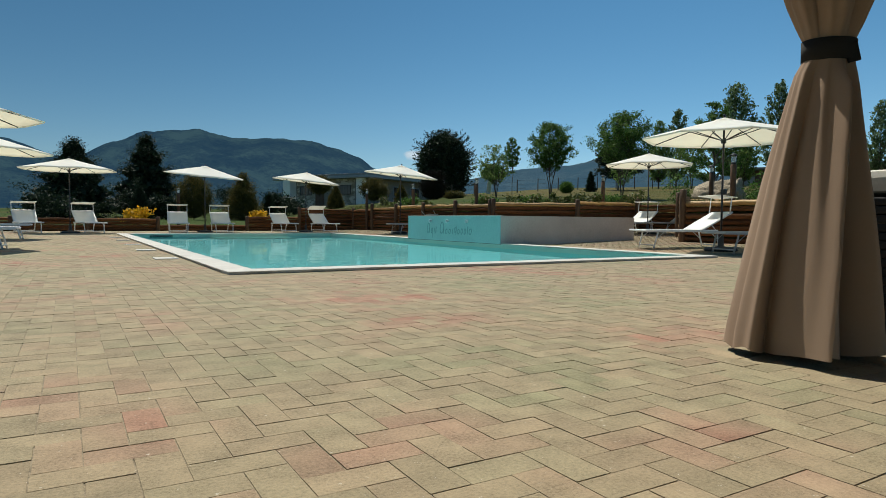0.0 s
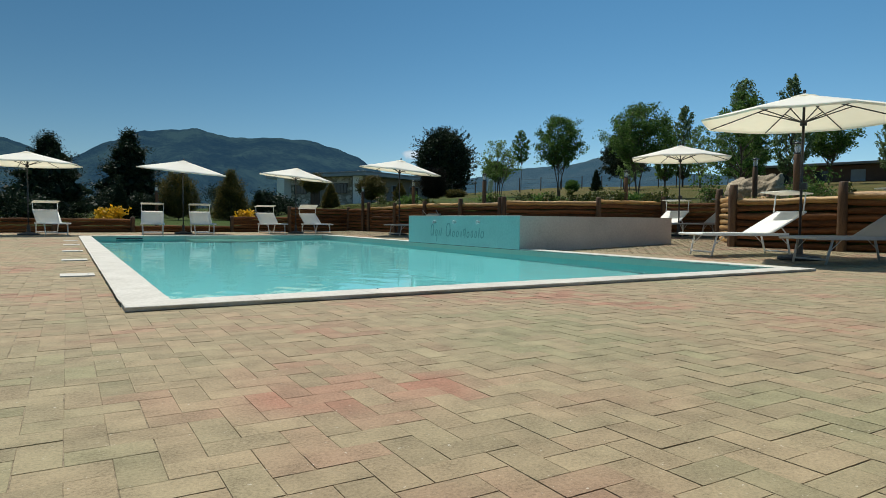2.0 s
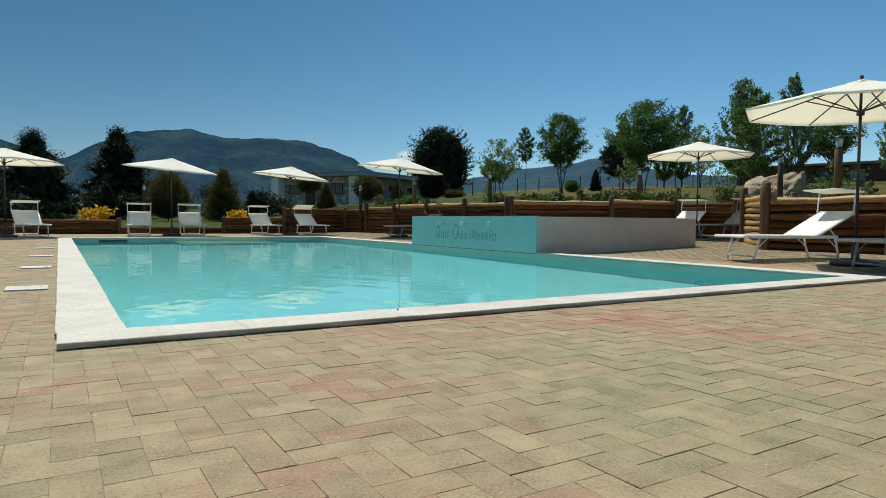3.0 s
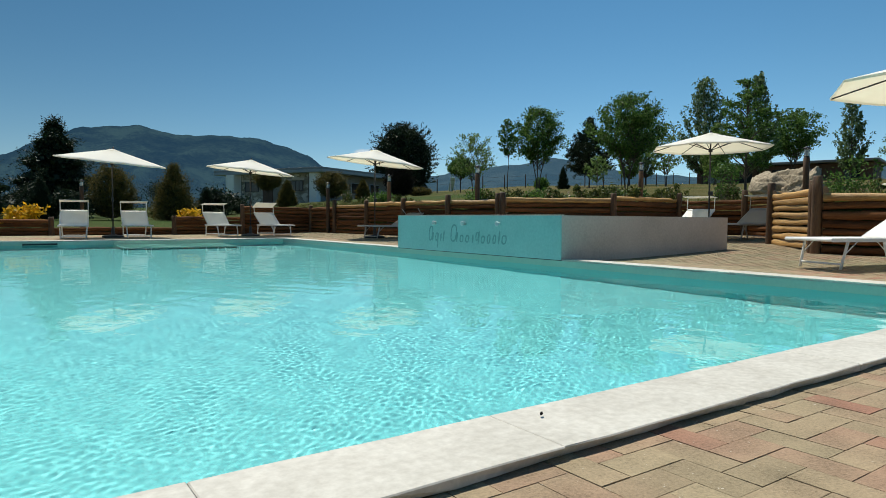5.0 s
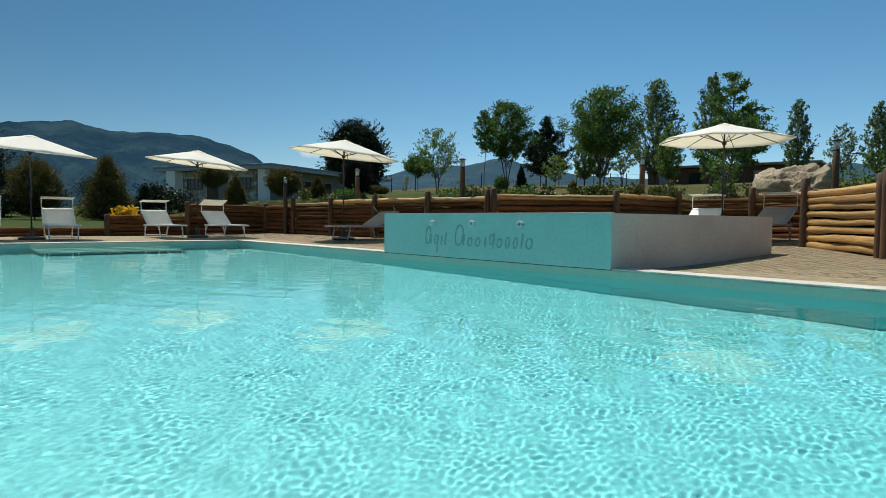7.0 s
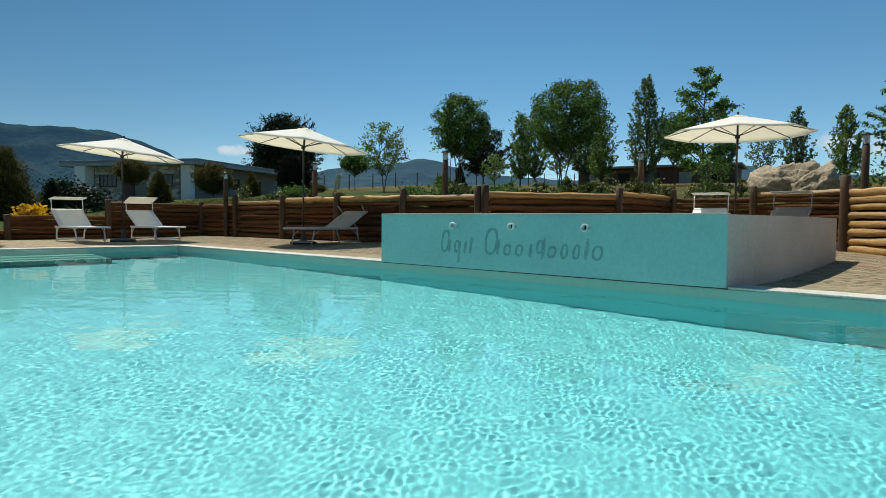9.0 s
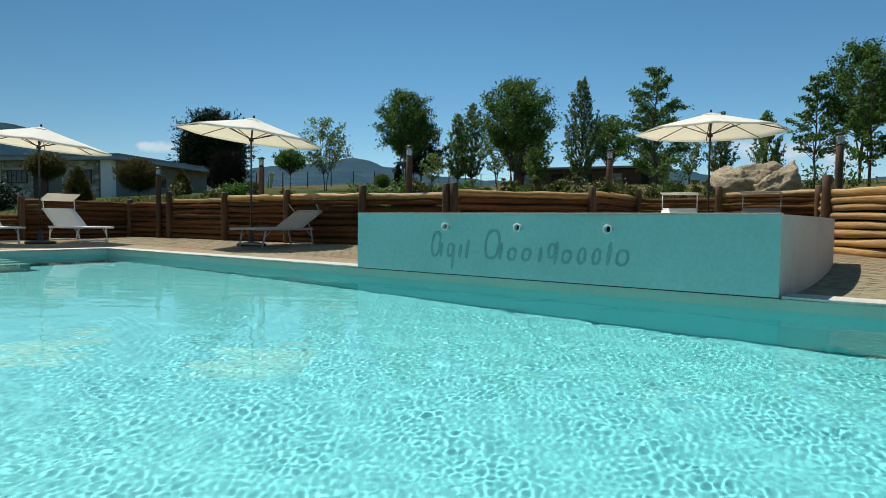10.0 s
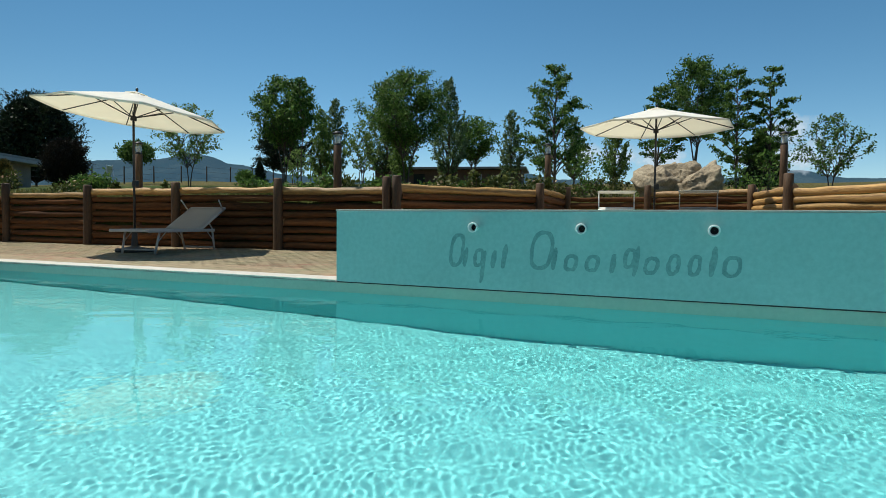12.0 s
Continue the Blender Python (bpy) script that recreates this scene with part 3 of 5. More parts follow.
def build_water():
    # finer where the camera passes
    xs = np.concatenate([np.linspace(PX0 + 0.001, 3.2, 110, endpoint=False), np.linspace(3.2, PX1 - 0.001, 450)])
    ys = np.concatenate([np.arange(PY0 + 0.001, 8.4, 0.018), np.arange(8.4, 16.6, 0.0108), np.linspace(16.6, PY1 - 0.001, 220)])
    nx, ny = len(xs), len(ys)
    X, Y = np.meshgrid(xs, ys)
    Z = np.zeros_like(X)
    rng = np.random.RandomState(4)
    patch = np.zeros_like(X)
    for i in range(9):
        th, k = rng.rand() * 6.28, 2 * math.pi / rng.uniform(0.25, 0.9)
        patch += np.sin(k * (X * math.cos(th) + Y * math.sin(th)) + rng.rand() * 6.28)
    patch = np.clip(1.0 + 0.12 * patch, 0.5, 1.5)
    for i in range(70):
        wl = 0.028 * (2.7 ** rng.rand())
        th = rng.rand() * 2 * math.pi
        k = 2 * math.pi / wl
        Z += 0.00165 / k * np.sin(k * (X * math.cos(th) + Y * math.sin(th)) + rng.rand() * 6.28)
    Z *= patch
    for i in range(16):
        wl = 0.16 * (4.0 ** rng.rand())
        th = rng.rand() * 2 * math.pi
        k = 2 * math.pi / wl
        Z += 0.0028 / k * np.sin(k * (X * math.cos(th) + Y * math.sin(th)) + rng.rand() * 6.28)
    # the near corner and the far end lie in the lee and are calmer
    act = 0.5 * np.clip((X - 2.0) / 4.0, 0, 1) + 0.5 * np.clip((Y - 6.0) / 3.0, 0, 1)
    Z *= 0.48 + 0.52 * act
    Z *= 1.0 - 0.68 * np.clip((Y - 14.5) / 4.5, 0, 1)
    verts = np.stack([X, Y, Z + WATER_Z], -1).reshape(-1, 3)
    i = np.arange(ny - 1)[:, None] * nx + np.arange(nx - 1)[None, :]
    faces = np.stack([i, i + 1, i + nx + 1, i + nx], -1).reshape(-1, 4)
    me = bpy.data.meshes.new("water")
    me.vertices.add(len(verts))
    me.vertices.foreach_set("co", verts.ravel())
    me.loops.add(faces.size)
    me.polygons.add(len(faces))
    me.loops.foreach_set("vertex_index", faces.ravel())
    me.polygons.foreach_set("loop_start", np.arange(len(faces)) * 4)
    me.polygons.foreach_set("use_smooth", np.ones(len(faces), bool))
    me.update(calc_edges=True)
    me.materials.append(M_WATER)
    ob = new("water", me)
    ob.cycles.is_caustics_caster = True
    tagged(ob, "clear rippled pool water with sky reflections", "water", kind="structure")


build_water()


# ---- fountain wall on the pool's edge ----
def build_fountain():
    y0, y1, top = 11.235, 15.55, 0.63
    ft = thing("fountain_wall", pose(0, 0, 0), "low plastered fountain block with teal front on the pool edge", "fountain wall")
    # bowed ends and a rounded back
    xb, bow, r = 12.2, 0.07, 0.10
    pts = [(PX1, y1)]
    pts += [(PX1 + (xb - PX1) * k / 18, y0 + 0.085 * k / 18 - bow * math.sin(math.pi * k / 18) ** 0.9) for k in range(19)]
    pts += [(xb + 0.16 * math.sin(math.pi * k / 12), y0 + 0.085 + r + (y1 - y0 - 0.17 - 2 * r) * k / 12) for k in range(13)]
    pts += [(PX1 + (xb - PX1) * k / 18, y1 - 0.085 * k / 18 + bow * math.sin(math.pi * k / 18) ** 0.9) for k in range(18, 0, -1)]
    n = len(pts)
    verts = [(x, y, z) for z in (-0.02, top) for x, y in pts]
    faces = [(i, (i + 1) % n, (i + 1) % n + n, i + n) for i in range(n)] + [tuple(range(n, 2 * n))]
    part("body", mesh_of("body", verts, faces, M_PLASTER), None, ft, "whitewashed plaster sides")
    part("painted_front", box(0.018, y1 - y0, top - 0.024, (PX1 - 0.007, (y0 + y1) / 2, (top + 0.012) / 2), 0.003), M_TEAL, ft, "teal painted plaster front")
    # shadow gap below the front, put in as a thin black strip
    part("sealant_joint", box(0.012, y1 - y0, 0.007, (PX1 - 0.004, (y0 + y1) / 2, 0.0125), 0), M_RUBBER, ft, "dark strip for the shadow gap along the foot of the front")
    part("rim", box(0.05, y1 - y0 + 0.01, 0.014, (PX1 + 0.010, (y0 + y1) / 2, top + 0.003), 0.004), M_PLASTER, ft)
    for y in (14.265, 13.425, 12.54):
        noz = lathe([(0.028, -0.02), (0.028, 0.050), (0.038, 0.050), (0.040, 0.068), (0.030, 0.071), (0.026, 0.02)], 18, closed=False)
        bmesh.ops.transform(noz, matrix=pose(PX1 - 0.008, y, 0.50, 0, -90, 0), verts=noz.verts)
        nz = part("nozzle", noz, M_PIPE, ft, "white plastic water spout", True)
        bore = lathe([(0.027, 0.022), (0.001, 0.022)], 18, closed=False)
        bmesh.ops.transform(bore, matrix=pose(PX1 - 0.008, y, 0.50, 0, -90, 0), verts=bore.verts)
        part("bore", bore, M_HOLE, nz)
    # worn painted writing as plain upright bars, one to a character
    y, zb = 14.48, 0.185
    for w, h, low in ((0.17, 0.27, 0), (0.11, 0.26, 0.10), (0.08, 0.14, 0), (0.04, 0.19, 0), (0.12, 0, 0), (0.24, 0.30, 0), (0.13, 0.13, 0), (0.13, 0.13, 0), (0.09, 0.14, 0), (0.11, 0.22, 0),
                      (0.13, 0.13, 0), (0.11, 0.15, 0), (0.11, 0.15, 0), (0.05, 0.21, 0), (0.15, 0.15, 0)):
        if h:
            bm = bmesh.new()
            cy, cz = y - w / 2, zb - low + h / 2
            wob = random.Random(int(y * 1000))
            def stroke(u0, v0, hw, hv, hole, lift=0.0):
                """A slanted patch of paint about (u0, v0), hollow where hole is over nought."""
                outer, inner = [], []
                for k in range(22):
                    a = 2 * math.pi * k / 22
                    e = 0.75
                    cu = math.copysign(abs(math.cos(a)) ** e, math.cos(a))
                    sv = math.copysign(abs(math.sin(a)) ** e, math.sin(a))
                    z1 = v0 + (hv + wob.uniform(-0.004, 0.004)) * sv
                    outer.append(bm.verts.new((PX1 - 0.0175 - lift, cy - u0 - (hw + wob.uniform(-0.004, 0.004)) * cu - z1 * 0.14, cz + z1)))
                    if hole:
                        z2 = v0 + (hv - hole * wob.uniform(0.85, 1.2)) * sv
                        inner.append(bm.verts.new((PX1 - 0.0175 - lift, cy - u0 - (hw - hole * wob.uniform(0.85, 1.2)) * cu - z2 * 0.14, cz + z2)))
                if not hole:
                    bm.faces.new(outer)
                    return
                for k in range(22):
                    bm.faces.new((outer[k], outer[(k + 1) % 22], inner[(k + 1) % 22], inner[k]))
            if w < 0.1:
                stroke(0, 0, 0.021, h / 2, 0)
            elif w > 0.16:
                stroke(-0.02, 0, w * 0.38, h / 2, 0.030)
                stroke(w * 0.36, -h * 0.2, 0.020, h * 0.28, 0, 0.003)
            else:
                stroke(-0.01, low / 2 if low else 0, w * 0.40, min(h / 2, 0.075), 0.026)
                if low or h > 0.2:
                    stroke(w * 0.33, -0.02, 0.018, h / 2, 0, 0.003)
            part("painted_mark", bm, M_TEAL_DARK, ft, "faded darker teal painted mark")
        y -= w + 0.0265


build_fountain()


# ---- retaining wall of logs ----
def log_mesh(seed, mat):
    """A log of unit length along x, 0.13 m thick, a little crooked."""
    rng = random.Random(seed)
    bm = bmesh.new()
    n, k = 10, 11
    rings = []
    oy, oz = 0.0, 0.0
    lump = [rng.uniform(0.86, 1.10) for _ in range(n)]
    for i in range(k):
        x = -0.5 + i / (k - 1)
        r = 0.062 * (1.0 + 0.07 * math.sin(seed + 3 * x)) * rng.uniform(0.95, 1.05)
        oy, oz = 0.6 * oy + rng.uniform(-0.010, 0.010), 0.6 * oz + rng.uniform(-0.012, 0.012)
        lump = [0.7 * q + 0.3 * rng.uniform(0.68, 1.20) for q in lump]
        rings.append([bm.verts.new((x, oy + r * lump[j] * math.cos(2 * math.pi * j / n), oz + r * lump[j] * math.sin(2 * math.pi * j / n))) for j in range(n)])
    for a, b in zip(rings, rings[1:]):
        for j in range(n):
            bm.faces.new((a[j], a[(j + 1) % n], b[(j + 1) % n], b[j])).smooth = True
    for ring, flip in ((rings[0], True), (rings[-1], False)):
        f = bm.faces.new(ring[::-1] if not flip else ring)
        f.material_index = 1
    return bm_mesh("log", bm, [mat, M_END])


LOGS = [log_mesh(s, M_LOG) for s in range(6)]
LOGS_SUNLIT = [log_mesh(s + 20, M_LOG_SUNLIT) for s in range(6)]


def post_mesh(h, r, seed):
    rng = random.Random(seed)
    bm = bmesh.new()
    n, k = 12, 6
    rings = []
    for i in range(k):
        z = -0.05 + (h + 0.05) * i / (k - 1)
        q = r * rng.uniform(0.95, 1.05) * (1.06 - 0.1 * i / k)
        rings.append([bm.verts.new((rng.uniform(-.002, .002) + q * math.cos(2 * math.pi * j / n), q * math.sin(2 * math.pi * j / n), z)) for j in range(n)])
    for a, b in zip(rings, rings[1:]):
        for j in range(n):
            bm.faces.new((a[j], a[(j + 1) % n], b[(j + 1) % n], b[j])).smooth = True
    top = [bm.verts.new((v.co.x * 0.8, v.co.y * 0.8, v.co.z + 0.012)) for v in rings[-1]]
    for j in range(n):
        bm.faces.new((rings[-1][j], rings[-1][(j + 1) % n], top[(j + 1) % n], top[j]))
    f = bm.faces.new(top)
    f.material_index = 1
    return bm_mesh("post", bm, [M_POST, M_END])


POSTS = [post_mesh(1.13, 0.075, s) for s in range(4)]


def build_log_wall():
    rng = random.Random(8)
    count = 0
    for i, ((x0, y0), (x1, y1)) in enumerate(zip(WALL, WALL[1:])):
        L = math.hypot(x1 - x0, y1 - y0)
        if L < 0.1 or y1 < -1:
            continue
        name = "log_wall"
        # sections that face the sun take the logs coloured as sunlit
        sunward = i in (5, 6)
        sec = thing(name, pose((x0 + x1) / 2, (y0 + y1) / 2, (patio_z(x0, y0) + patio_z(x1, y1)) / 2, 0, 0, math.degrees(math.atan2(y1 - y0, x1 - x0))),
                    "retaining wall section of stacked round logs coloured as sunlit honey brown" if sunward else "retaining wall section of stacked dark brown round logs", "log wall", "log wall sections", "structure")
        pool = LOGS_SUNLIT if sunward else LOGS
        z, k = 0.06, 0
        while z < 0.98:
            d = rng.uniform(0.86, 1.12)
            # so does the top course, sun on it given by the paler wood
            ob = part("log", (LOGS_SUNLIT if z > 0.86 else pool)[rng.randrange(6)], None, sec)
            ob.matrix_basis = pose(0, rng.uniform(-0.012, 0.012), z, rng.uniform(-180, 180), 0, 0) @ Matrix.Diagonal((L + (rng.uniform(0.02, 0.10) if k % 2 and i not in (4, 5) else -0.03), d, d, 1))
            z += 0.126 * d + 0.003
            k += 1
        n = 2 if L > 1.6 and i in (0, 1) else 1
        for j in range(n):
            ob = part("post", POSTS[count % 4], None, sec, "upright round timber post")
            ob.matrix_basis = pose(-L / 2 + L * j / n + 0.03, 0.085, 0, 0, 0, rng.uniform(0, 360)) @ Matrix.Diagonal((1, 1, rng.uniform(0.96, 1.03), 1))
            count += 1
        if i in (5, 11):
            ob = part("post", POSTS[(count + 1) % 4], None, sec, "upright round timber post")
            ob.matrix_basis = pose(-L / 2 + 0.19, 0.088, 0, 0, 0, rng.uniform(0, 360)) @ Matrix.Diagonal((0.95, 0.95, rng.uniform(0.97, 1.02), 1))


build_log_wall()


def build_north_walls():
    """Low planter fronts of boards and logs at the far end."""
    rng = random.Random(5)
    for x0, x1, h, label in ((-9.0, 3.05, 0.50, "planter front of dark red-brown timber boards"), (3.05, 6.5, 0.24, "low timber edging of dark red-brown boards"),
                             (6.5, 8.75, 0.56, "planter front of dark red-brown timber boards"), (8.75, 11.3, 0.98, "retaining wall section of dark brown round logs")):
        L = x1 - x0
        sec = thing("planter_wall", pose((x0 + x1) / 2, NORTH_Y, 0), label, "planter wall", "timber planter fronts", "structure")
        z = 0.06
        while z < h:
            n = max(1, round(L / 2.2))
            for j in range(n):
                ob = part("log", LOGS[rng.randrange(6)], None, sec)
                ob.matrix_basis = pose(-L / 2 + L * (j + 0.5) / n, rng.uniform(-0.01, 0.01), z, rng.uniform(-180, 180)) @ Matrix.Diagonal((L / n + 0.02, 1, 1, 1))
            z += 0.121
        m = max(1, round(L / 2.4))
        for j in range(m + 1):
            ob = part("post", POSTS[j % 4], None, sec)
            ob.matrix_basis = pose(-L / 2 + L * j / m, -0.085, -0.05, 0, 0, 40 * j) @ Matrix.Diagonal((1, 1, (h + 0.1) / 1.13, 1))


build_north_walls()


# ---- sun umbrellas ----
def make_umbrella(x, y, top, lean=0.0, toward=(0.8, -0.6), spin=0.0, R=1.43, ground=None, label="cream octagonal sun umbrella on a dark pole"):
    g = patio_z(x, y) if ground is None else ground
    H = top - g
    um = thing("sun_umbrella", pose(x, y, g), label, "umbrella", "pool umbrellas")
    base = lathe([(0.02, 0.0), (0.27, 0.0), (0.285, 0.02), (0.27, 0.05), (0.10, 0.075), (0.05, 0.09), (0.04, 0.30), (0.02, 0.30)], 24)
    part("base", base, M_RUBBER, um, "black weighted foot", True)
    part("pole", rod((0, 0, 0.02), (0, 0, H - 0.42), 0.018, None, 12), M_DARKMETAL, um, "", True)
    part("crank", box(0.06, 0.09, 0.10, (0.0, -0.03, 1.05), 0.012), M_DARKMETAL, um)
    d = Vector((toward[0], toward[1], 0)).normalized()
    tilt = Matrix.Translation((0, 0, H - 0.42)) @ Matrix.Rotation(radians(lean), 4, Vector((-d.y, d.x, 0))) @ Matrix.Rotation(radians(spin), 4, "Z")
    # canopy of eight sagging gores with a small raised cap
    bm = bmesh.new()
    n, rows, sub = 8, 7, 4
    drop = 0.345
    def at(a, t):
        k = (a / (2 * math.pi) * n) % 1.0
        chord = math.cos(math.pi / n) / math.cos((k - 0.5) * 2 * math.pi / n)
        sag = math.sin(k * math.pi)
        r = R * t * chord
        z = 0.42 - drop * (t ** 1.02) - 0.022 * sag * math.sin(t * math.pi * 0.85)
        return (r * math.cos(a), r * math.sin(a), z)
    grid = []
    for i in range(rows + 1):
        t = 0.02 + 0.98 * i / rows
        grid.append([bm.verts.new(at(2 * math.pi * j / (n * sub), t)) for j in range(n * sub)])
    for p, q in zip(grid, grid[1:]):
        for j in range(n * sub):
            bm.faces.new((p[j], p[(j + 1) % (n * sub)], q[(j + 1) % (n * sub)], q[j])).smooth = True
    hem = [bm.verts.new((v.co.x * 0.996, v.co.y * 0.996, v.co.z - 0.026)) for v in grid[-1]]
    for j in range(n * sub):
        bm.faces.new((grid[-1][j], grid[-1][(j + 1) % (n * sub)], hem[(j + 1) % (n * sub)], hem[j]))
    bmesh.ops.transform(bm, matrix=tilt, verts=bm.verts)
    part("canopy", bm, M_CANOPY, um, "cream cloth canopy of eight panels")
    cap = lathe([(0.17, 0.388), (0.09, 0.408), (0.015, 0.430)], 16, closed=False)
    bmesh.ops.transform(cap, matrix=tilt, verts=cap.verts)
    part("vent_cap", cap, M_CANOPY, um, "", True)
    fin = lathe([(0.012, 0.43), (0.022, 0.455), (0.02, 0.475), (0.004, 0.49)], 10)
    bmesh.ops.transform(fin, matrix=tilt, verts=fin.verts)
    part("finial", fin, M_DARKMETAL, um, "", True)
    hub = lathe([(0.02, -0.02), (0.045, -0.02), (0.045, 0.05), (0.02, 0.05)], 14)
    hub = rod((0, 0, -0.02), (0, 0, 0.43), 0.018, None, 10, hub)
    bmesh.ops.transform(hub, matrix=tilt, verts=hub.verts)
    part("hub", hub, M_DARKMETAL, um, "", True)
    for k in range(n):
        a = 2 * math.pi * k / n
        rib = bmesh.new()
        for t0, t1 in ((0.02, 0.5), (0.5, 0.985)):
            p, q = Vector(at(a, t0)), Vector(at(a, t1))
            rod(p - Vector((0, 0, 0.016)), q - Vector((0, 0, 0.016)), 0.009, None, 6, rib)
        bmesh.ops.transform(rib, matrix=tilt, verts=rib.verts)
        rb = part("rib", rib, M_DARKMETAL, um)
        mid = Vector(at(a, 0.46)) - Vector((0, 0, 0.02))
        st = rod((0.03 * math.cos(a), 0.03 * math.sin(a), 0.03), mid, 0.008, None, 6)
        bmesh.ops.transform(st, matrix=tilt, verts=st.verts)
        part("strut", st, M_DARKMETAL, rb)
    return um


make_umbrella(0.06, 23.94, 2.40, 0, spin=12)
make_umbrella(4.36, 24.73, 2.43, 6.5, (0.60, -0.80), spin=5)
make_umbrella(8.25, 24.9, 2.38, 6, (0.82, -0.57), spin=20, R=1.33)
make_umbrella(10.45, 20.85, 2.49, 6.5, (0.70, -0.70), spin=10, R=1.36)
make_umbrella(15.31, 13.66, 2.60, 0, spin=18, R=1.33)
make_umbrella(10.02, 7.27, 2.365, 0, spin=8, R=1.40)
make_umbrella(-1.72, 12.5, 2.44, 0, spin=0, toward=(1, 0))
make_umbrella(-1.69, 18.0, 2.42, 3, spin=0, toward=(1, 0))


# ---- sun loungers ----
def make_lounger(x, y, heading, grey=False, shade=0.0, ground=None, back=34.0, folded=False):
    """A lounger whose head points along heading (degrees from +x); shade: turn of its little canopy."""
    g = patio_z(x, y) if ground is None else ground
    cloth = M_SLING_SHADED if grey else M_SLING
    tube = M_TUBE_SHADED if grey else M_ALU
    lo = thing("sun_lounger", pose(x, y, g, 0, 0, heading), "sun lounger in umbrella shade, mesh sling and frame coloured darker for it" if grey else "white sun lounger with mesh sling and small sunshade", "sun lounger", "pool loungers")
    W, L, zb = 0.33, 0.95, 0.335
    px = 0.18
    hx, hz = px + 0.74 * math.cos(radians(back)), zb + 0.74 * math.sin(radians(back))
    for s in (-1, 1):
        part("side_rail", box(L + px + 0.35, 0.028, 0.045, ((-L + px + 0.35) / 2, s * W, zb), 0.008), tube, lo)
        for fx, tx in ((-0.77, -0.69), (0.60, 0.52)):
            part("leg_brace", rod((fx * 0.5 + tx * 0.5, s * (W - 0.037), zb * 0.5), (tx - 0.14 * (1 if fx > 0 else -1), s * (W - 0.03), zb - 0.01), 0.007, None, 6), tube, lo)
            part("leg", rod((fx, s * (W - 0.045), 0.0), (tx, s * (W - 0.03), zb - 0.01), 0.016, None, 8), tube, lo, "", True)
        part("back_rail", rod((px, s * W, zb), (hx, s * W, hz), 0.016, None, 8), tube, lo, "", True)
        tip = (hx - 0.22, s * (W + 0.03), hz + 0.13) if folded else (hx - 0.02, s * (W + 0.005), 1.0)
        part("sunshade_arm", rod((hx - 0.06, s * (W + 0.005), hz - 0.05), tip, 0.011, None, 8), tube, lo, "", True)
    for fx, tx in ((-0.77, -0.69), (0.60, 0.52)):
        part("cross_bar", rod((fx * 0.82 + tx * 0.18, 0.045 - W, 0.06), (fx * 0.82 + tx * 0.18, W - 0.045, 0.06), 0.012, None, 8), tube, lo)
    part("brace", rod((0.52, -W, zb - 0.02), (0.40, -W, hz - 0.25), 0.010, None, 8), tube, lo)
    part("foot_bar", rod((-L, -W, zb), (-L, W, zb), 0.018, None, 8), tube, lo)
    part("head_bar", rod((hx, -W, hz), (hx, W, hz), 0.016, None, 8), tube, lo)
    def sling(p, q, sagv):
        bm = bmesh.new()
        n, m = 8, 6
        gr = []
        for i in range(n + 1):
            t = i / n
            row = []
            for j in range(m + 1):
                u = -1 + 2 * j / m
                sg = -sagv * (1 - u * u) * math.sin(math.pi * t)
                row.append(bm.verts.new((p[0] + (q[0] - p[0]) * t, u * (W - 0.012), p[1] + (q[1] - p[1]) * t + sg + 0.015)))
            gr.append(row)
        for a, b in zip(gr, gr[1:]):
            for j in range(m):
                bm.faces.new((a[j], a[j + 1], b[j + 1], b[j])).smooth = True
        r = bmesh.ops.extrude_face_region(bm, geom=list(bm.faces))
        for v in r["geom"]:
            if isinstance(v, bmesh.types.BMVert):
                v.co.z -= 0.008
        bmesh.ops.recalc_face_normals(bm, faces=bm.faces)
        return bm
    part("bed_sling", sling((-L + 0.01, zb), (px, zb), 0.02), cloth, lo)
    part("back_sling", sling((px + 0.01, zb + 0.005), (hx, hz), 0.03), cloth, lo, "", True)
    if folded:
        return lo
    top = bmesh.new()
    box(0.40, 2 * W + 0.05, 0.018, (0, 0, 0), 0.006, top)
    bmesh.ops.transform(top, matrix=pose(hx - 0.10, 0, 1.0, 0, shade, 0), verts=top.verts)
    part("sunshade", top, M_SHADE, lo, "small rectangular cloth sunshade")
    return lo


# the three grey ones stand under umbrellas, the shade put into their colour
for x, y, hd, grey, sh in ((0.6, 24.75, 102, False, 8), (-1.15, 24.7, 100, False, 6), (3.4, 24.5, 84, False, 5), (4.93, 24.6, 86, False, 5), (7.47, 25.4, 91, False, 6), (9.17, 25.45, 93, False, 22),
                         (10.72, 20.3, 8, True, 0), (15.45, 14.3, 12, False, 3), (15.68, 12.95, 2, True, 3), (10.35, 8.35, -20, False, 6), (10.1, 6.5, -20, True, 4),
                         (-1.65, 12.5, 178, False, 4), (-1.7, 17.85, 178, False, 4)):
    make_lounger(x, y, hd, grey, sh, back=33 if y > 22 else 29, folded=x == 10.72)


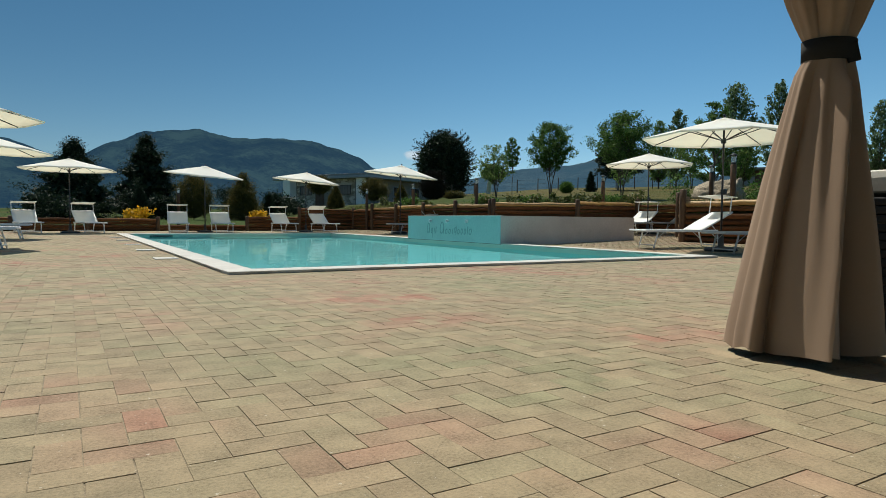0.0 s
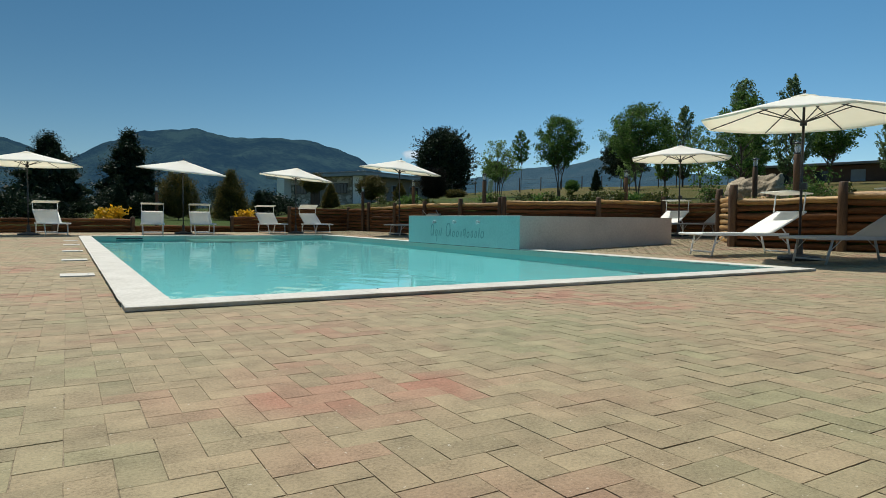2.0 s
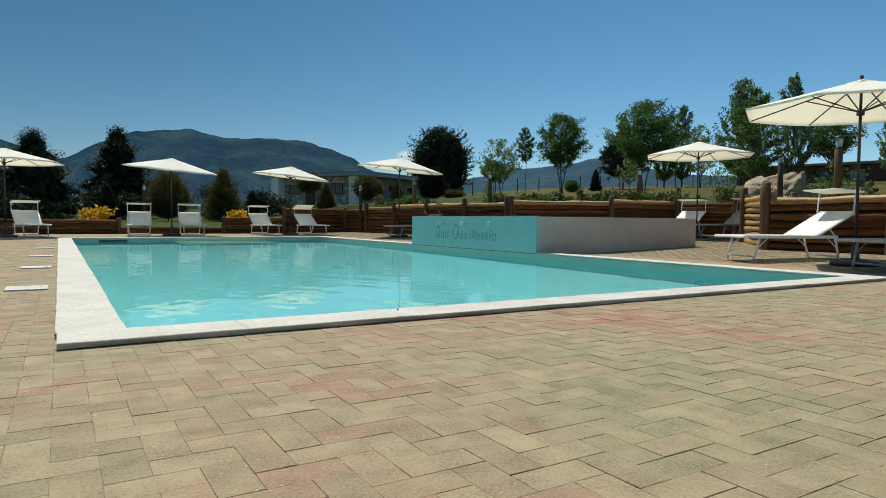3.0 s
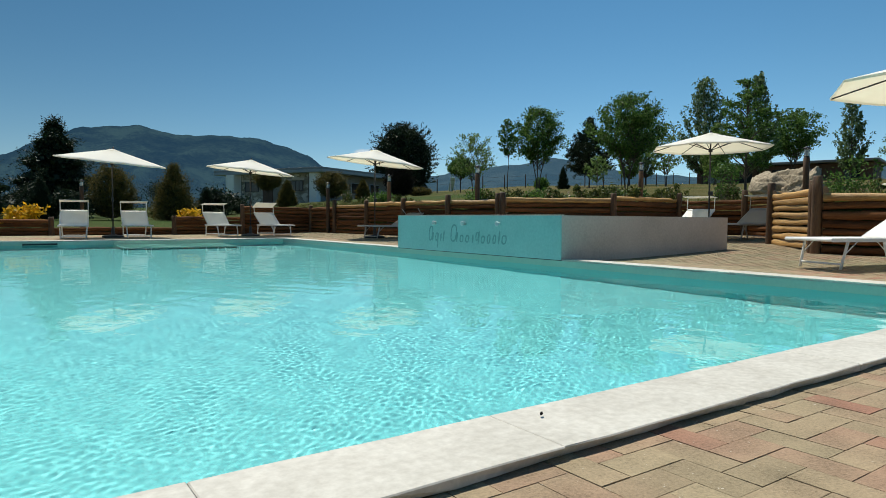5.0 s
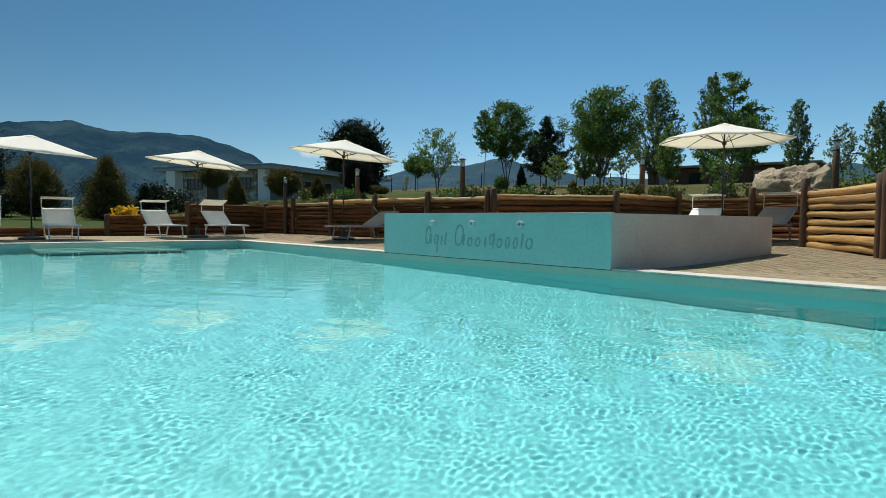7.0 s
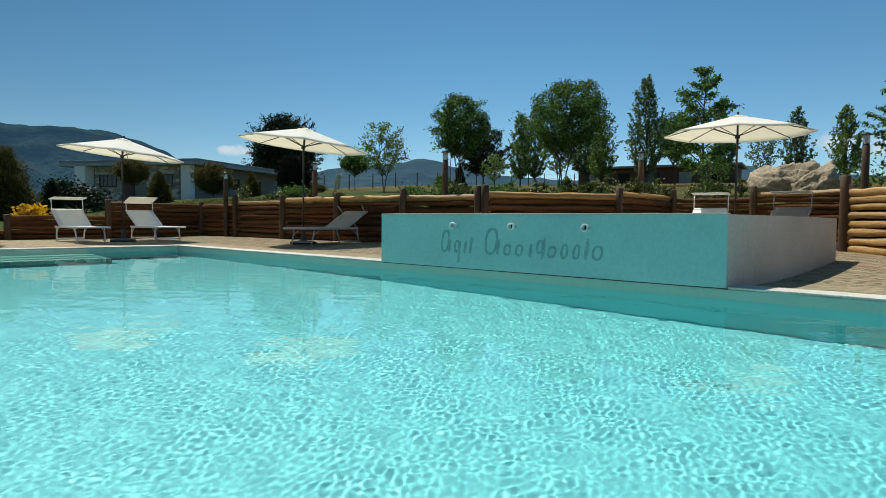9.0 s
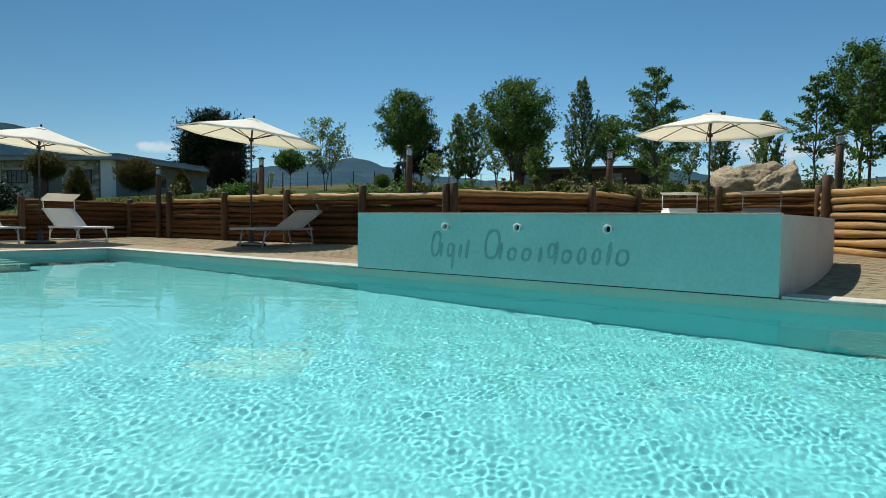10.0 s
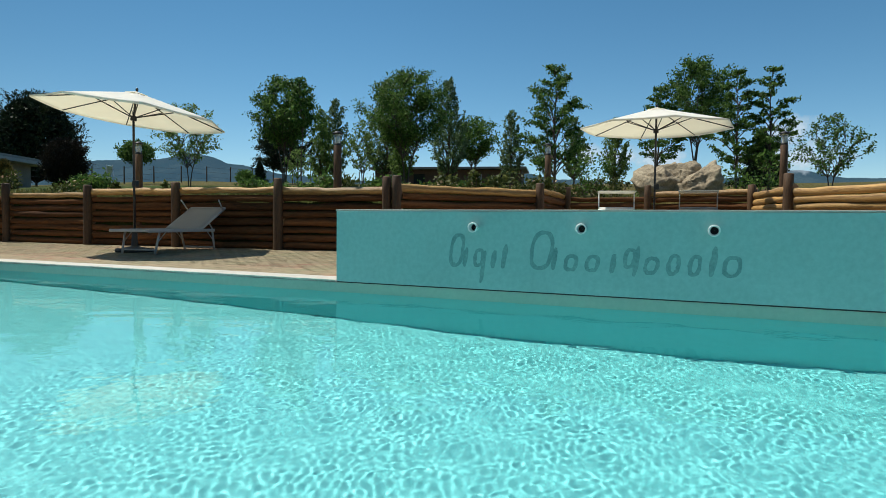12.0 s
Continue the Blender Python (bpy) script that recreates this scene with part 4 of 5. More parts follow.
# ---- lamp posts ----
def make_lamp(x, y, top, g, r=0.062):
    lp = thing("path_lamp", pose(x, y, g), "round timber lamp post with small glass lantern", "lamp post", "timber lamp posts")
    h = top - g
    part("post", post_mesh(h - 0.24, r, int(x * 7)), None, lp)
    part("collar", lathe([(0.03, h - 0.24), (0.055, h - 0.235), (0.055, h - 0.20), (0.03, h - 0.20)], 16), M_DARKMETAL, lp, "", True)
    part("lantern_glass", lathe([(0.045, h - 0.20), (0.055, h - 0.19), (0.055, h - 0.06), (0.045, h - 0.05)], 16), M_GLASS, lp, "clear glass lantern", True)
    part("bulb", lathe([(0.012, h - 0.2), (0.026, h - 0.17), (0.026, h - 0.10), (0.008, h - 0.08)], 10), M_PIPE, lp, "", True)
    part("cap", lathe([(0.085, h - 0.05), (0.088, h - 0.04), (0.04, h - 0.012), (0.006, h)], 18), M_DARKMETAL, lp, "dark metal cap", True)
    return lp


for x, y, top in ((11.99, 18.15, 1.97), (15.35, 15.62, 2.07), (15.54, 11.62, 2.13), (12.42, 8.75, 2.02), (11.70, 22.21, 1.94), (11.40, 26.03, 1.86), (3.95, 28.3, 1.75)):
    make_lamp(x, y, top, 0.0 if y < 27 else 0.05)


# ---- boulder ----
def make_boulder(x, y, z, sx, sy, sz, seed, turn, dip):
    """A broken block bounded by a few rough planes, with bedding that dips to one side."""
    rng = random.Random(seed)
    planes = []
    for k in range(15):
        n = Vector((rng.gauss(0, 1), rng.gauss(0, 1), rng.gauss(0, 0.8))).normalized()
        planes.append((n, rng.uniform(0.70, 0.95)))
    planes.append((Vector((math.sin(radians(dip)), 0.12, math.cos(radians(dip)))).normalized(), 0.62))
    bm = bmesh.new()
    bmesh.ops.create_icosphere(bm, subdivisions=5, radius=1.0)
    for v in bm.verts:
        p = v.co.copy()
        d = min([h / p.dot(n) for n, h in planes if p.dot(n) > 0.05] + [1.15])
        q = p * d + Vector((seed * 3.1, seed, 0))
        bed = (q.z * 3.2 + q.x * math.tan(radians(dip)) * 2.6 + 0.5 * noise.noise(q * 1.3)) % 1.0
        d += 0.09 * noise.fractal(q * 1.3, 1.0, 2.0, 3) + 0.12 * (bed - 0.5) - 0.06 * max(0.0, 0.07 - abs(noise.noise(q * 1.7))) / 0.07 + 0.03 * noise.fractal(q * 6, 0.8, 2.1, 3)
        v.co = Vector((p.x * sx, p.y * sy, p.z * sz)) * d
    me = bm_mesh("boulder", bm, M_ROCK, True)
    ob = new("boulder", me)
    ob.matrix_basis = pose(x, y, z, 0, 0, turn)
    tagged(ob, "weathered buff limestone boulder on the lawn", "boulder", "boulders")


make_boulder(18.50, 13.95, 1.40, 0.50, 0.48, 0.62, 4, 20, -18)
make_boulder(18.85, 13.50, 1.50, 0.52, 0.56, 0.62, 9, 10, 14)
make_boulder(18.35, 13.02, 1.28, 0.55, 0.58, 0.62, 6, -62, -30)


# ---- trees and shrubs ----
def leaves(rng, centres, radii, per, size, flat=0.8, aspect=1.9, rise=0.0):
    """Small leaf quads scattered in clumps."""
    n = len(centres) * per
    c = np.repeat(np.asarray(centres), per, 0)
    r = np.repeat(np.asarray(radii), per)[:, None]
    d = rng.normal(size=(n, 3))
    d /= np.linalg.norm(d, axis=1)[:, None]
    p = c + rng.normal(size=(n, 3)) * r * 0.62 * np.array([1, 1, flat])
    u = rng.normal(size=(n, 3))
    u[:, 2] = u[:, 2] * (1 - 0.5 * rise) + rise * 1.6
    u /= np.linalg.norm(u, axis=1)[:, None]
    w = np.cross(u, rng.normal(size=(n, 3)))
    w /= np.linalg.norm(w, axis=1)[:, None]
    s = size * (0.6 + 0.8 * rng.rand(n, 1))
    a, b = u * s * aspect * 0.5, w * s * 0.5
    v = np.stack([p - a, p + b, p + a, p - b], 1).reshape(-1, 3)
    f = np.arange(n * 4).reshape(-1, 4)
    return v, f


def quad_mesh(name, v, f, mat, smooth=False):
    me = bpy.data.meshes.new(name)
    me.vertices.add(len(v))
    me.vertices.foreach_set("co", v.ravel())
    me.loops.add(f.size)
    me.polygons.add(len(f))
    me.loops.foreach_set("vertex_index", f.ravel())
    me.polygons.foreach_set("loop_start", np.arange(len(f)) * 4)
    me.polygons.foreach_set("use_smooth", np.full(len(f), smooth))
    me.update(calc_edges=True)
    me.materials.append(mat)
    return me


def tubes(segs, sides=5):
    """Tapered open tubes between pairs of points, as quads."""
    p0 = np.array([s[0] for s in segs], float)
    p1 = np.array([s[1] for s in segs], float)
    r0 = np.array([s[2] for s in segs])[:, None, None]
    r1 = np.array([s[3] for s in segs])[:, None, None]
    d = p1 - p0
    d /= np.linalg.norm(d, axis=1)[:, None] + 1e-9
    ref = np.where(np.abs(d[:, 2:3]) > 0.9, np.array([[1.0, 0, 0]]), np.array([[0, 0, 1.0]]))
    u = np.cross(d, ref)
    u /= np.linalg.norm(u, axis=1)[:, None]
    w = np.cross(d, u)
    a = np.arange(sides) * 2 * math.pi / sides
    ring = u[:, None, :] * np.cos(a)[None, :, None] + w[:, None, :] * np.sin(a)[None, :, None]
    v = np.concatenate([p0[:, None] + ring * r0, p1[:, None] + ring * r1], 1)
    i = np.arange(sides)
    f = np.stack([i, (i + 1) % sides, (i + 1) % sides + sides, i + sides], 1)
    f = f[None] + (np.arange(len(segs)) * 2 * sides)[:, None, None]
    return v.reshape(-1, 3), f.reshape(-1, 4)


def profile(kind, t, seed):
    """Relative half-width of a crown at the height t, from 0 to 1."""
    if kind == "airy":
        return (0.35 + 2.0 * t if t < 0.3 else ((1.04 - t) / 0.74) ** 0.6)
    if kind == "ash":
        return ((1.05 - t) / 0.85) ** 0.7 if t > 0.2 else 0.55 + 2.2 * t
    if kind in ("round", "ball", "thin"):
        return math.sqrt(max(0.03, 1 - (2 * t - 1) ** 2)) * (1.10 - 0.22 * t)
    if kind == "slim":
        return 0.45 + 0.75 * math.sin(math.pi * min(1, t + 0.12)) ** 0.8
    if kind == "poplar":
        return ((1.04 - t) / 0.74) ** 0.7 if t > 0.30 else 0.5 + 1.7 * t
    if kind == "conifer":
        return (1.02 - t) ** 0.80 * (0.92 + 0.22 * math.sin(t * 30 + seed))
    if kind == "pine":
        return ((1.03 - t) / 0.75) ** 1.15 * (0.9 + 0.2 * math.sin(t * 24 + seed)) if t > 0.28 else 0.55 + 1.6 * t
    if kind == "cedar":
        return math.sqrt(max(0.03, 1 - abs(2 * t - 0.75) ** 2.2 / 1.6))
    if kind == "cone":
        return (1.02 - t) ** 0.75
    return math.sqrt(max(0.03, 1 - (2 * t - 0.85) ** 2 / 1.4))


# crown base, number of limbs, rise of a limb, twigs on a limb, spread of the leaves, cover, leaf shape, along the twig
HABIT = {"round": (0.41, 54, 1.0, 8, 0.075, 3.6, 1.8, 0.0), "airy": (0.26, 26, 1.3, 5, 0.060, 0.95, 1.8, 0.0), "ash": (0.26, 34, 0.75, 6, 0.055, 1.35, 2.4, 0.3),
         "thin": (0.34, 36, 1.2, 6, 0.06, 1.25, 1.8, 0.0), "slim": (0.45, 30, 1.3, 4, 0.14, 3.4, 1.8, 0.0), "poplar": (0.12, 64, 2.3, 5, 0.055, 2.1, 2.2, 0.5), "conifer": (0.05, 84, 0.30, 8, 0.045, 5.0, 3.2, 0.62),
         "pine": (0.20, 46, 0.85, 9, 0.040, 3.0, 3.0, 0.62),
         "cedar": (0.05, 150, 0.75, 8, 0.030, 6.0, 2.8, 0.75), "ball": (0.5, 40, 0.8, 6, 0.09, 3.2, 1.8, 0.0), "cone": (0.02, 90, 1.5, 5, 0.07, 5.0, 3.2, 0.8),
         "egg": (0.08, 90, 1.3, 5, 0.07, 5.0, 3.0, 0.7)}


def make_tree(x, y, top, width, kind, seed, label, category="tree", mat=None, trunk_h=None, group="garden trees"):
    """A trunk with rising limbs and twigs; the leaves sit about the twigs."""
    rng = np.random.RandomState(seed)
    g = terrain(x, y) - 0.03
    H = top - g
    tr = thing(category if category in ("shrub", "conifer") else "tree", pose(x, y, g, 0, 0, rng.rand() * 360), label, category, group)
    base, limbs, rise, twigs, spread, cover, aspect, along = HABIT[kind]
    crown0 = base * H if trunk_h is None else trunk_h
    Rw = width / 2
    depth = H - crown0
    stems = 2 + seed % 2 if kind in ("round", "thin") else (2 if kind == "airy" and seed % 2 else 1)
    if kind in ("ash", "airy"):
        limbs += seed % 7
    dist = math.hypot(x - 3, y - 10)
    r_tr = max(0.028, 0.0125 * H) * (0.55 if kind == "slim" else 1.0) / stems ** 0.4
    wood, soft = [], []
    # leading stems, swaying a little
    leads = []
    for s in range(stems):
        az = 2 * math.pi * (s / stems + rng.rand() * 0.2)
        out = 0.0 if stems == 1 else 0.34 * Rw
        pts = []
        for k in range(9):
            q = k / 8
            o = out * smooth_step(0.1, 0.8, q) + (0.05 if stems > 1 else 0.0)
            pts.append(np.array([o * math.cos(az) + rng.normal(0, 0.012) * H * q, o * math.sin(az) + rng.normal(0, 0.012) * H * q, -0.08 + q * (crown0 + (0.93 if kind not in ("round", "thin") else 0.75) * depth)]))
        for k in range(8):
            wood.append((pts[k], pts[k + 1], r_tr * (1 - 0.115 * k), r_tr * (1 - 0.115 * (k + 1))))
        leads.append(pts)
        soft.append((pts[-2], pts[-1], 0.6))
    def on_lead(pts, z):
        for p, q in zip(pts, pts[1:]):
            if q[2] >= z:
                t = (z - p[2]) / (q[2] - p[2])
                return p + (q - p) * max(0, min(1, t))
        return pts[-1]
    for i in range(limbs):
        t = (i + rng.rand()) / limbs
        if kind == "ash":
            t = (math.floor(t * 9) + 0.35 * rng.rand() + 0.2) / 9
        a = i * 2.39996 + rng.rand() * 0.9
        long = rng.uniform(0.72, 1.12) if kind not in ("cone", "egg", "ball") else rng.uniform(0.80, 1.0)
        if kind in ("round", "airy", "ash", "conifer"):
            long *= 1 + 0.22 * noise.noise((math.cos(a) * 1.3 + seed, math.sin(a) * 1.3, t * 3.0))
        r = Rw * profile(kind, t, seed) * long
        zt = crown0 + depth * (0.03 + 0.95 * t)
        root = on_lead(leads[i % stems], max(crown0 * 0.7, zt - r * rise))
        tip = np.array([r * math.cos(a), r * math.sin(a), zt])
        bow = 0.12 * np.linalg.norm(tip - root) * (1 if kind not in ("poplar", "cone", "egg") else -0.4)
        if kind == "conifer":
            bow = -0.10 * np.linalg.norm(tip - root)
        p_prev = root
        length = np.linalg.norm(tip - root)
        r_l = min(r_tr * 0.45, 0.010 + 0.012 * length)
        knots = [root]
        for k in range(1, 5):
            q = k / 4
            p = root + (tip - root) * q + np.array([0, 0, bow * math.sin(math.pi * q)]) + rng.normal(0, 0.025, 3) * length
            wood.append((p_prev, p, r_l * (1.05 - 0.22 * (k - 1)), r_l * (1.05 - 0.22 * k)))
            knots.append(p)
            p_prev = p
        soft.append((knots[2], knots[3], 0.5))
        soft.append((knots[3], knots[4] + (knots[4] - knots[3]) * 0.5, 0.9))
        for j in range(twigs):
            q = rng.uniform(0.30, 1.0) * 4
            k = min(3, int(q))
            p = knots[k] + (knots[k + 1] - knots[k]) * (q - k)
            dirn = (tip - root) / (length + 1e-6) + rng.normal(0, 0.75, 3)
            if kind in ("poplar", "cone", "egg", "cedar"):
                dirn[2] += 0.6
            if kind in ("conifer", "ash"):
                dirn[2] *= 0.5
            dirn /= np.linalg.norm(dirn)
            lt = (0.16 + 0.16 * rng.rand()) * min(length + 0.1 * Rw, Rw * 1.4)
            e = p + dirn * lt
            if dist < 36 and kind in ("round", "thin", "airy", "ash", "poplar"):
                wood.append((p, e, 0.007, 0.003))
            soft.append((p, e, 1.0))
    size = min(0.16, max(0.042, 0.0019 * dist))
    if along > 0.6:
        size *= {"cedar": 0.62, "cone": 0.42, "egg": 0.42}.get(kind, 0.58)
    if kind == "ball" and mat is M_CYPRESS:
        size *= 0.5
    area = 0.72 * width * depth
    count = int(min(22000, cover * area / (size * size * aspect * 0.25)))
    P0 = np.array([s[0] for s in soft])
    P1 = np.array([s[1] for s in soft])
    wt = np.linalg.norm(P1 - P0, axis=1) * np.array([s[2] for s in soft])
    pick = rng.choice(len(soft), count, p=wt / wt.sum())
    q = rng.rand(count, 1) ** 0.8
    c = P0[pick] + (P1[pick] - P0[pick]) * q + rng.normal(0, 1, (count, 3)) * spread * Rw * np.array([1, 1, 0.75 if kind != "ash" else 0.5])
    c[:, 2] = np.minimum(c[:, 2], H + 0.02 * H)
    d = P1[pick] - P0[pick]
    d /= np.linalg.norm(d, axis=1)[:, None] + 1e-9
    u = rng.normal(size=(count, 3))
    u /= np.linalg.norm(u, axis=1)[:, None]
    u = u * (1 - along) + d * along
    u /= np.linalg.norm(u, axis=1)[:, None]
    w = np.cross(u, rng.normal(size=(count, 3)))
    w /= np.linalg.norm(w, axis=1)[:, None]
    s = size * (0.6 + 0.8 * rng.rand(count, 1))
    A, B = u * s * aspect * 0.5, w * s * 0.5
    v = np.stack([c - A, c + B, c + A, c - B], 1).reshape(-1, 3)
    if kind in ("conifer", "pine", "cedar", "cone", "egg", "ball"):
        # matted old growth in the heart of the crown
        m = {"cedar": 10000, "conifer": 4500, "pine": 1500}.get(kind, 4200)
        fill = {"cedar": 0.93, "conifer": 0.80, "pine": 0.55}.get(kind, 0.93)
        tt = rng.rand(m)
        rr = np.array([profile(kind, q, seed) for q in tt]) * Rw * fill * np.sqrt(rng.rand(m))
        aa = rng.rand(m) * 2 * math.pi
        hc = np.stack([rr * np.cos(aa), rr * np.sin(aa), crown0 + depth * (0.04 + 0.88 * tt)], 1)
        hu = rng.normal(size=(m, 3))
        hu /= np.linalg.norm(hu, axis=1)[:, None]
        hw = np.cross(hu, rng.normal(size=(m, 3)))
        hw /= np.linalg.norm(hw, axis=1)[:, None]
        hs = {"cedar": 0.026, "conifer": 0.034, "pine": 0.022}.get(kind, 0.026) * width
        v = np.concatenate([v, np.stack([hc - hu * hs, hc + hw * hs * 0.6, hc + hu * hs, hc - hw * hs * 0.6], 1).reshape(-1, 3)])
        count += m
    part("crown", quad_mesh("crown", v, np.arange(count * 4).reshape(-1, 4), mat or M_LEAF), None, tr)
    v, f = tubes(wood)
    part("trunk", quad_mesh("trunk", v, f, M_BARK, True), None, tr)
    return tr


TREES = [
    (22.9, 32.5, 5.1, 2.4, "thin", 1, "slender young tree with thin light-green crown", "tree", M_LEAF_LIGHT),
    (33.46, 47.93, 5.7, 2.4, "ball", 2, "small tree clipped to a round ball", "tree", M_LEAF),
    (16.5, 22.2, 4.1, 0.48, "slim", 3, "slim staked sapling with dark-green crown", "tree", M_LEAF),
    (23.9, 28.5, 6.1, 2.45, "round", 5, "young broadleaf tree with full rounded crown", "tree", M_LEAF),
    (47.5, 45.6, 6.6, 2.6, "airy", 40, "young yellow-green tree before the pine", "tree", M_LEAF_LIGHT),
    (52.3, 50.9, 11.2, 6.4, "pine", 4, "dark spreading pine with a broad low crown", "conifer", M_NEEDLE),
    (24.1, 23.2, 5.95, 2.8, "round", 7, "leafy broad tree with dense green crown", "tree", M_LEAF),
    (72.8, 51.1, 18.3, 6.4, "poplar", 6, "tall broad poplar with grey-green leaves", "tree", M_LEAF_GREY),
    (59.3, 36.9, 14.4, 3.7, "poplar", 8, "tall narrow poplar with grey-green leaves", "tree", M_LEAF_GREY),
    (23.7, 17.6, 5.85, 2.7, "ash", 9, "airy young ash tree with spreading branches", "tree", M_LEAF),
    (78.0, 36.8, 14.4, 3.6, "poplar", 10, "narrow leaning poplar on the hill", "tree", M_LEAF_GREY),
    (73.0, 15.6, 17.2, 6.6, "round", 11, "big leafy tree on the upper lawn", "tree", M_LEAF),
    (31.6, 11.0, 7.0, 2.3, "ash", 12, "young ash tree with feathery light crown", "tree", M_LEAF),
    (31.4, 12.2, 6.95, 2.3, "ash", 37, "young ash tree with feathery light crown", "tree", M_LEAF),
    (25.3, 9.7, 3.8, 2.1, "airy", 13, "small tree with spreading rounded crown", "tree", M_LEAF),
    (66.0, 37.0, 11.5, 5.0, "round", 14, "round-crowned tree beyond the lawn", "tree", M_LEAF),
    (65.0, 53.6, 14.6, 3.6, "poplar", 15, "tall light-green poplar on the lawn", "tree", M_LEAF_GREY),
    (60.0, 52.0, 12.6, 3.2, "poplar", 16, "tall light-green poplar on the lawn", "tree", M_LEAF_LIGHT),
    (57.0, 45.0, 10.4, 4.0, "airy", 17, "young light-green tree on the lawn", "tree", M_LEAF_LIGHT),
    (68.0, 46.5, 11.6, 3.6, "poplar", 18, "tall light-green poplar on the lawn", "tree", M_LEAF_LIGHT),
    (82.0, 33.5, 11.5, 4.4, "airy", 19, "young tree on the upper lawn", "tree", M_LEAF_GREY),
    (78.0, 29.0, 13.0, 3.2, "poplar", 20, "narrow poplar swaying on the upper lawn", "tree", M_LEAF_GREY),
    (76.0, 24.0, 12.4, 3.4, "poplar", 22, "narrow poplar on the upper lawn", "tree", M_LEAF_LIGHT),
    (60.0, 10.1, 8.2, 4.0, "conifer", 38, "dark fir between leafy trees on the hill", "conifer", M_NEEDLE),
    (71.0, 19.0, 14.8, 5.4, "ash", 39, "light leafy tree on the upper lawn", "tree", M_LEAF),
    (40.1, 68.1, 11.7, 7.0, "cedar", 21, "big dark cedar behind the farmhouse", "conifer", M_NEEDLE),
    (4.1, 42.2, 5.6, 5.2, "conifer", 23, "dark pine with shaggy spreading branches", "conifer", M_NEEDLE),
    (0.3, 39.0, 4.75, 5.4, "conifer", 24, "dark pine with loose rounded top", "conifer", M_NEEDLE),
    (5.9, 36.7, 2.9, 1.95, "egg", 25, "bronze-green clipped cypress standing on the lawn", "conifer", M_CYPRESS),
    (8.4, 36.2, 3.1, 2.4, "cone", 26, "dark bronze-green cone-shaped cypress", "conifer", M_CYPRESS),
    (3.2, 36.5, 2.2, 1.2, "cone", 27, "small dark cone-shaped conifer", "conifer", M_NEEDLE),
    (10.3, 38.0, 2.0, 1.1, "cone", 28, "small dark cone-shaped conifer", "conifer", M_NEEDLE),
    (18.1, 40.1, 3.35, 2.0, "ball", 29, "bronze-green clipped round conifer on a stem", "conifer", M_CYPRESS),
    (21.8, 38.4, 3.95, 1.8, "egg", 30, "purple-leaved clipped egg-shaped tree", "tree", M_PLUM),
    (14.4, 37.7, 2.6, 1.2, "cone", 31, "small dark conifer before the farmhouse", "conifer", M_CYPRESS),
    (19.6, 39.0, 2.9, 1.1, "cone", 32, "small dark conifer before the farmhouse", "conifer", M_CYPRESS),
    (14.9, 42.0, 3.5, 1.7, "ball", 33, "small round dark tree before the farmhouse", "tree", M_CYPRESS),
    (27.2, 44.5, 2.9, 1.8, "egg", 34, "low bronze-green round shrub on the lawn", "shrub", M_CYPRESS),
    (45.0, 47.5, 5.5, 1.2, "cone", 35, "small dark cone-shaped cypress", "conifer", M_NEEDLE),
    (37.0, 42.0, 3.9, 1.2, "egg", 36, "small dark rounded shrub on the lawn", "shrub", M_LEAF),
]
for i, (x, y, top, w, kind, seed, label, cat, mat) in enumerate(TREES):
    make_tree(x, y, top, w, kind, seed, label, cat, mat, group="conifers" if cat == "conifer" else "garden trees", trunk_h=1.1 if seed in (12, 37) else 1.75 if seed == 3 else (0.9 if seed == 9 else (0.3 if seed == 29 else None)))


def make_shrub(x, y, h, w, seed, label, mat, name="shrub", flowers=0, cat="shrub", group="rose shrubs", size=0.042, per=22, z=None):
    rng = np.random.RandomState(seed)
    g = terrain(x, y) - 0.03 if z is None else z
    sh = thing(name, pose(x, y, g, 0, 0, rng.rand() * 360), label, cat, group)
    cen = [((rng.rand() - 0.5) * w * 0.8, (rng.rand() - 0.5) * w * 0.8, h * (0.25 + 0.65 * rng.rand())) for _ in range(12)]
    v, f = leaves(rng, cen, [w * rng.uniform(0.12, 0.26) for _ in cen], per, size)
    part("foliage", quad_mesh("foliage", v, f, mat), None, sh)
    bm = bmesh.new()
    for c in cen[:7]:
        rod((c[0] * 0.15, c[1] * 0.15, -0.05), c, 0.010, 0.004, 5, bm)
    part("twig_base", bm, M_BARK, sh)
    if flowers:
        v, f = leaves(rng, cen[:flowers], [w * 0.25] * flowers, 5, 0.055, aspect=1.1)
        part("blossom", quad_mesh("blossom", v, f, M_PETAL), None, sh, "pale open blossoms")
    return sh


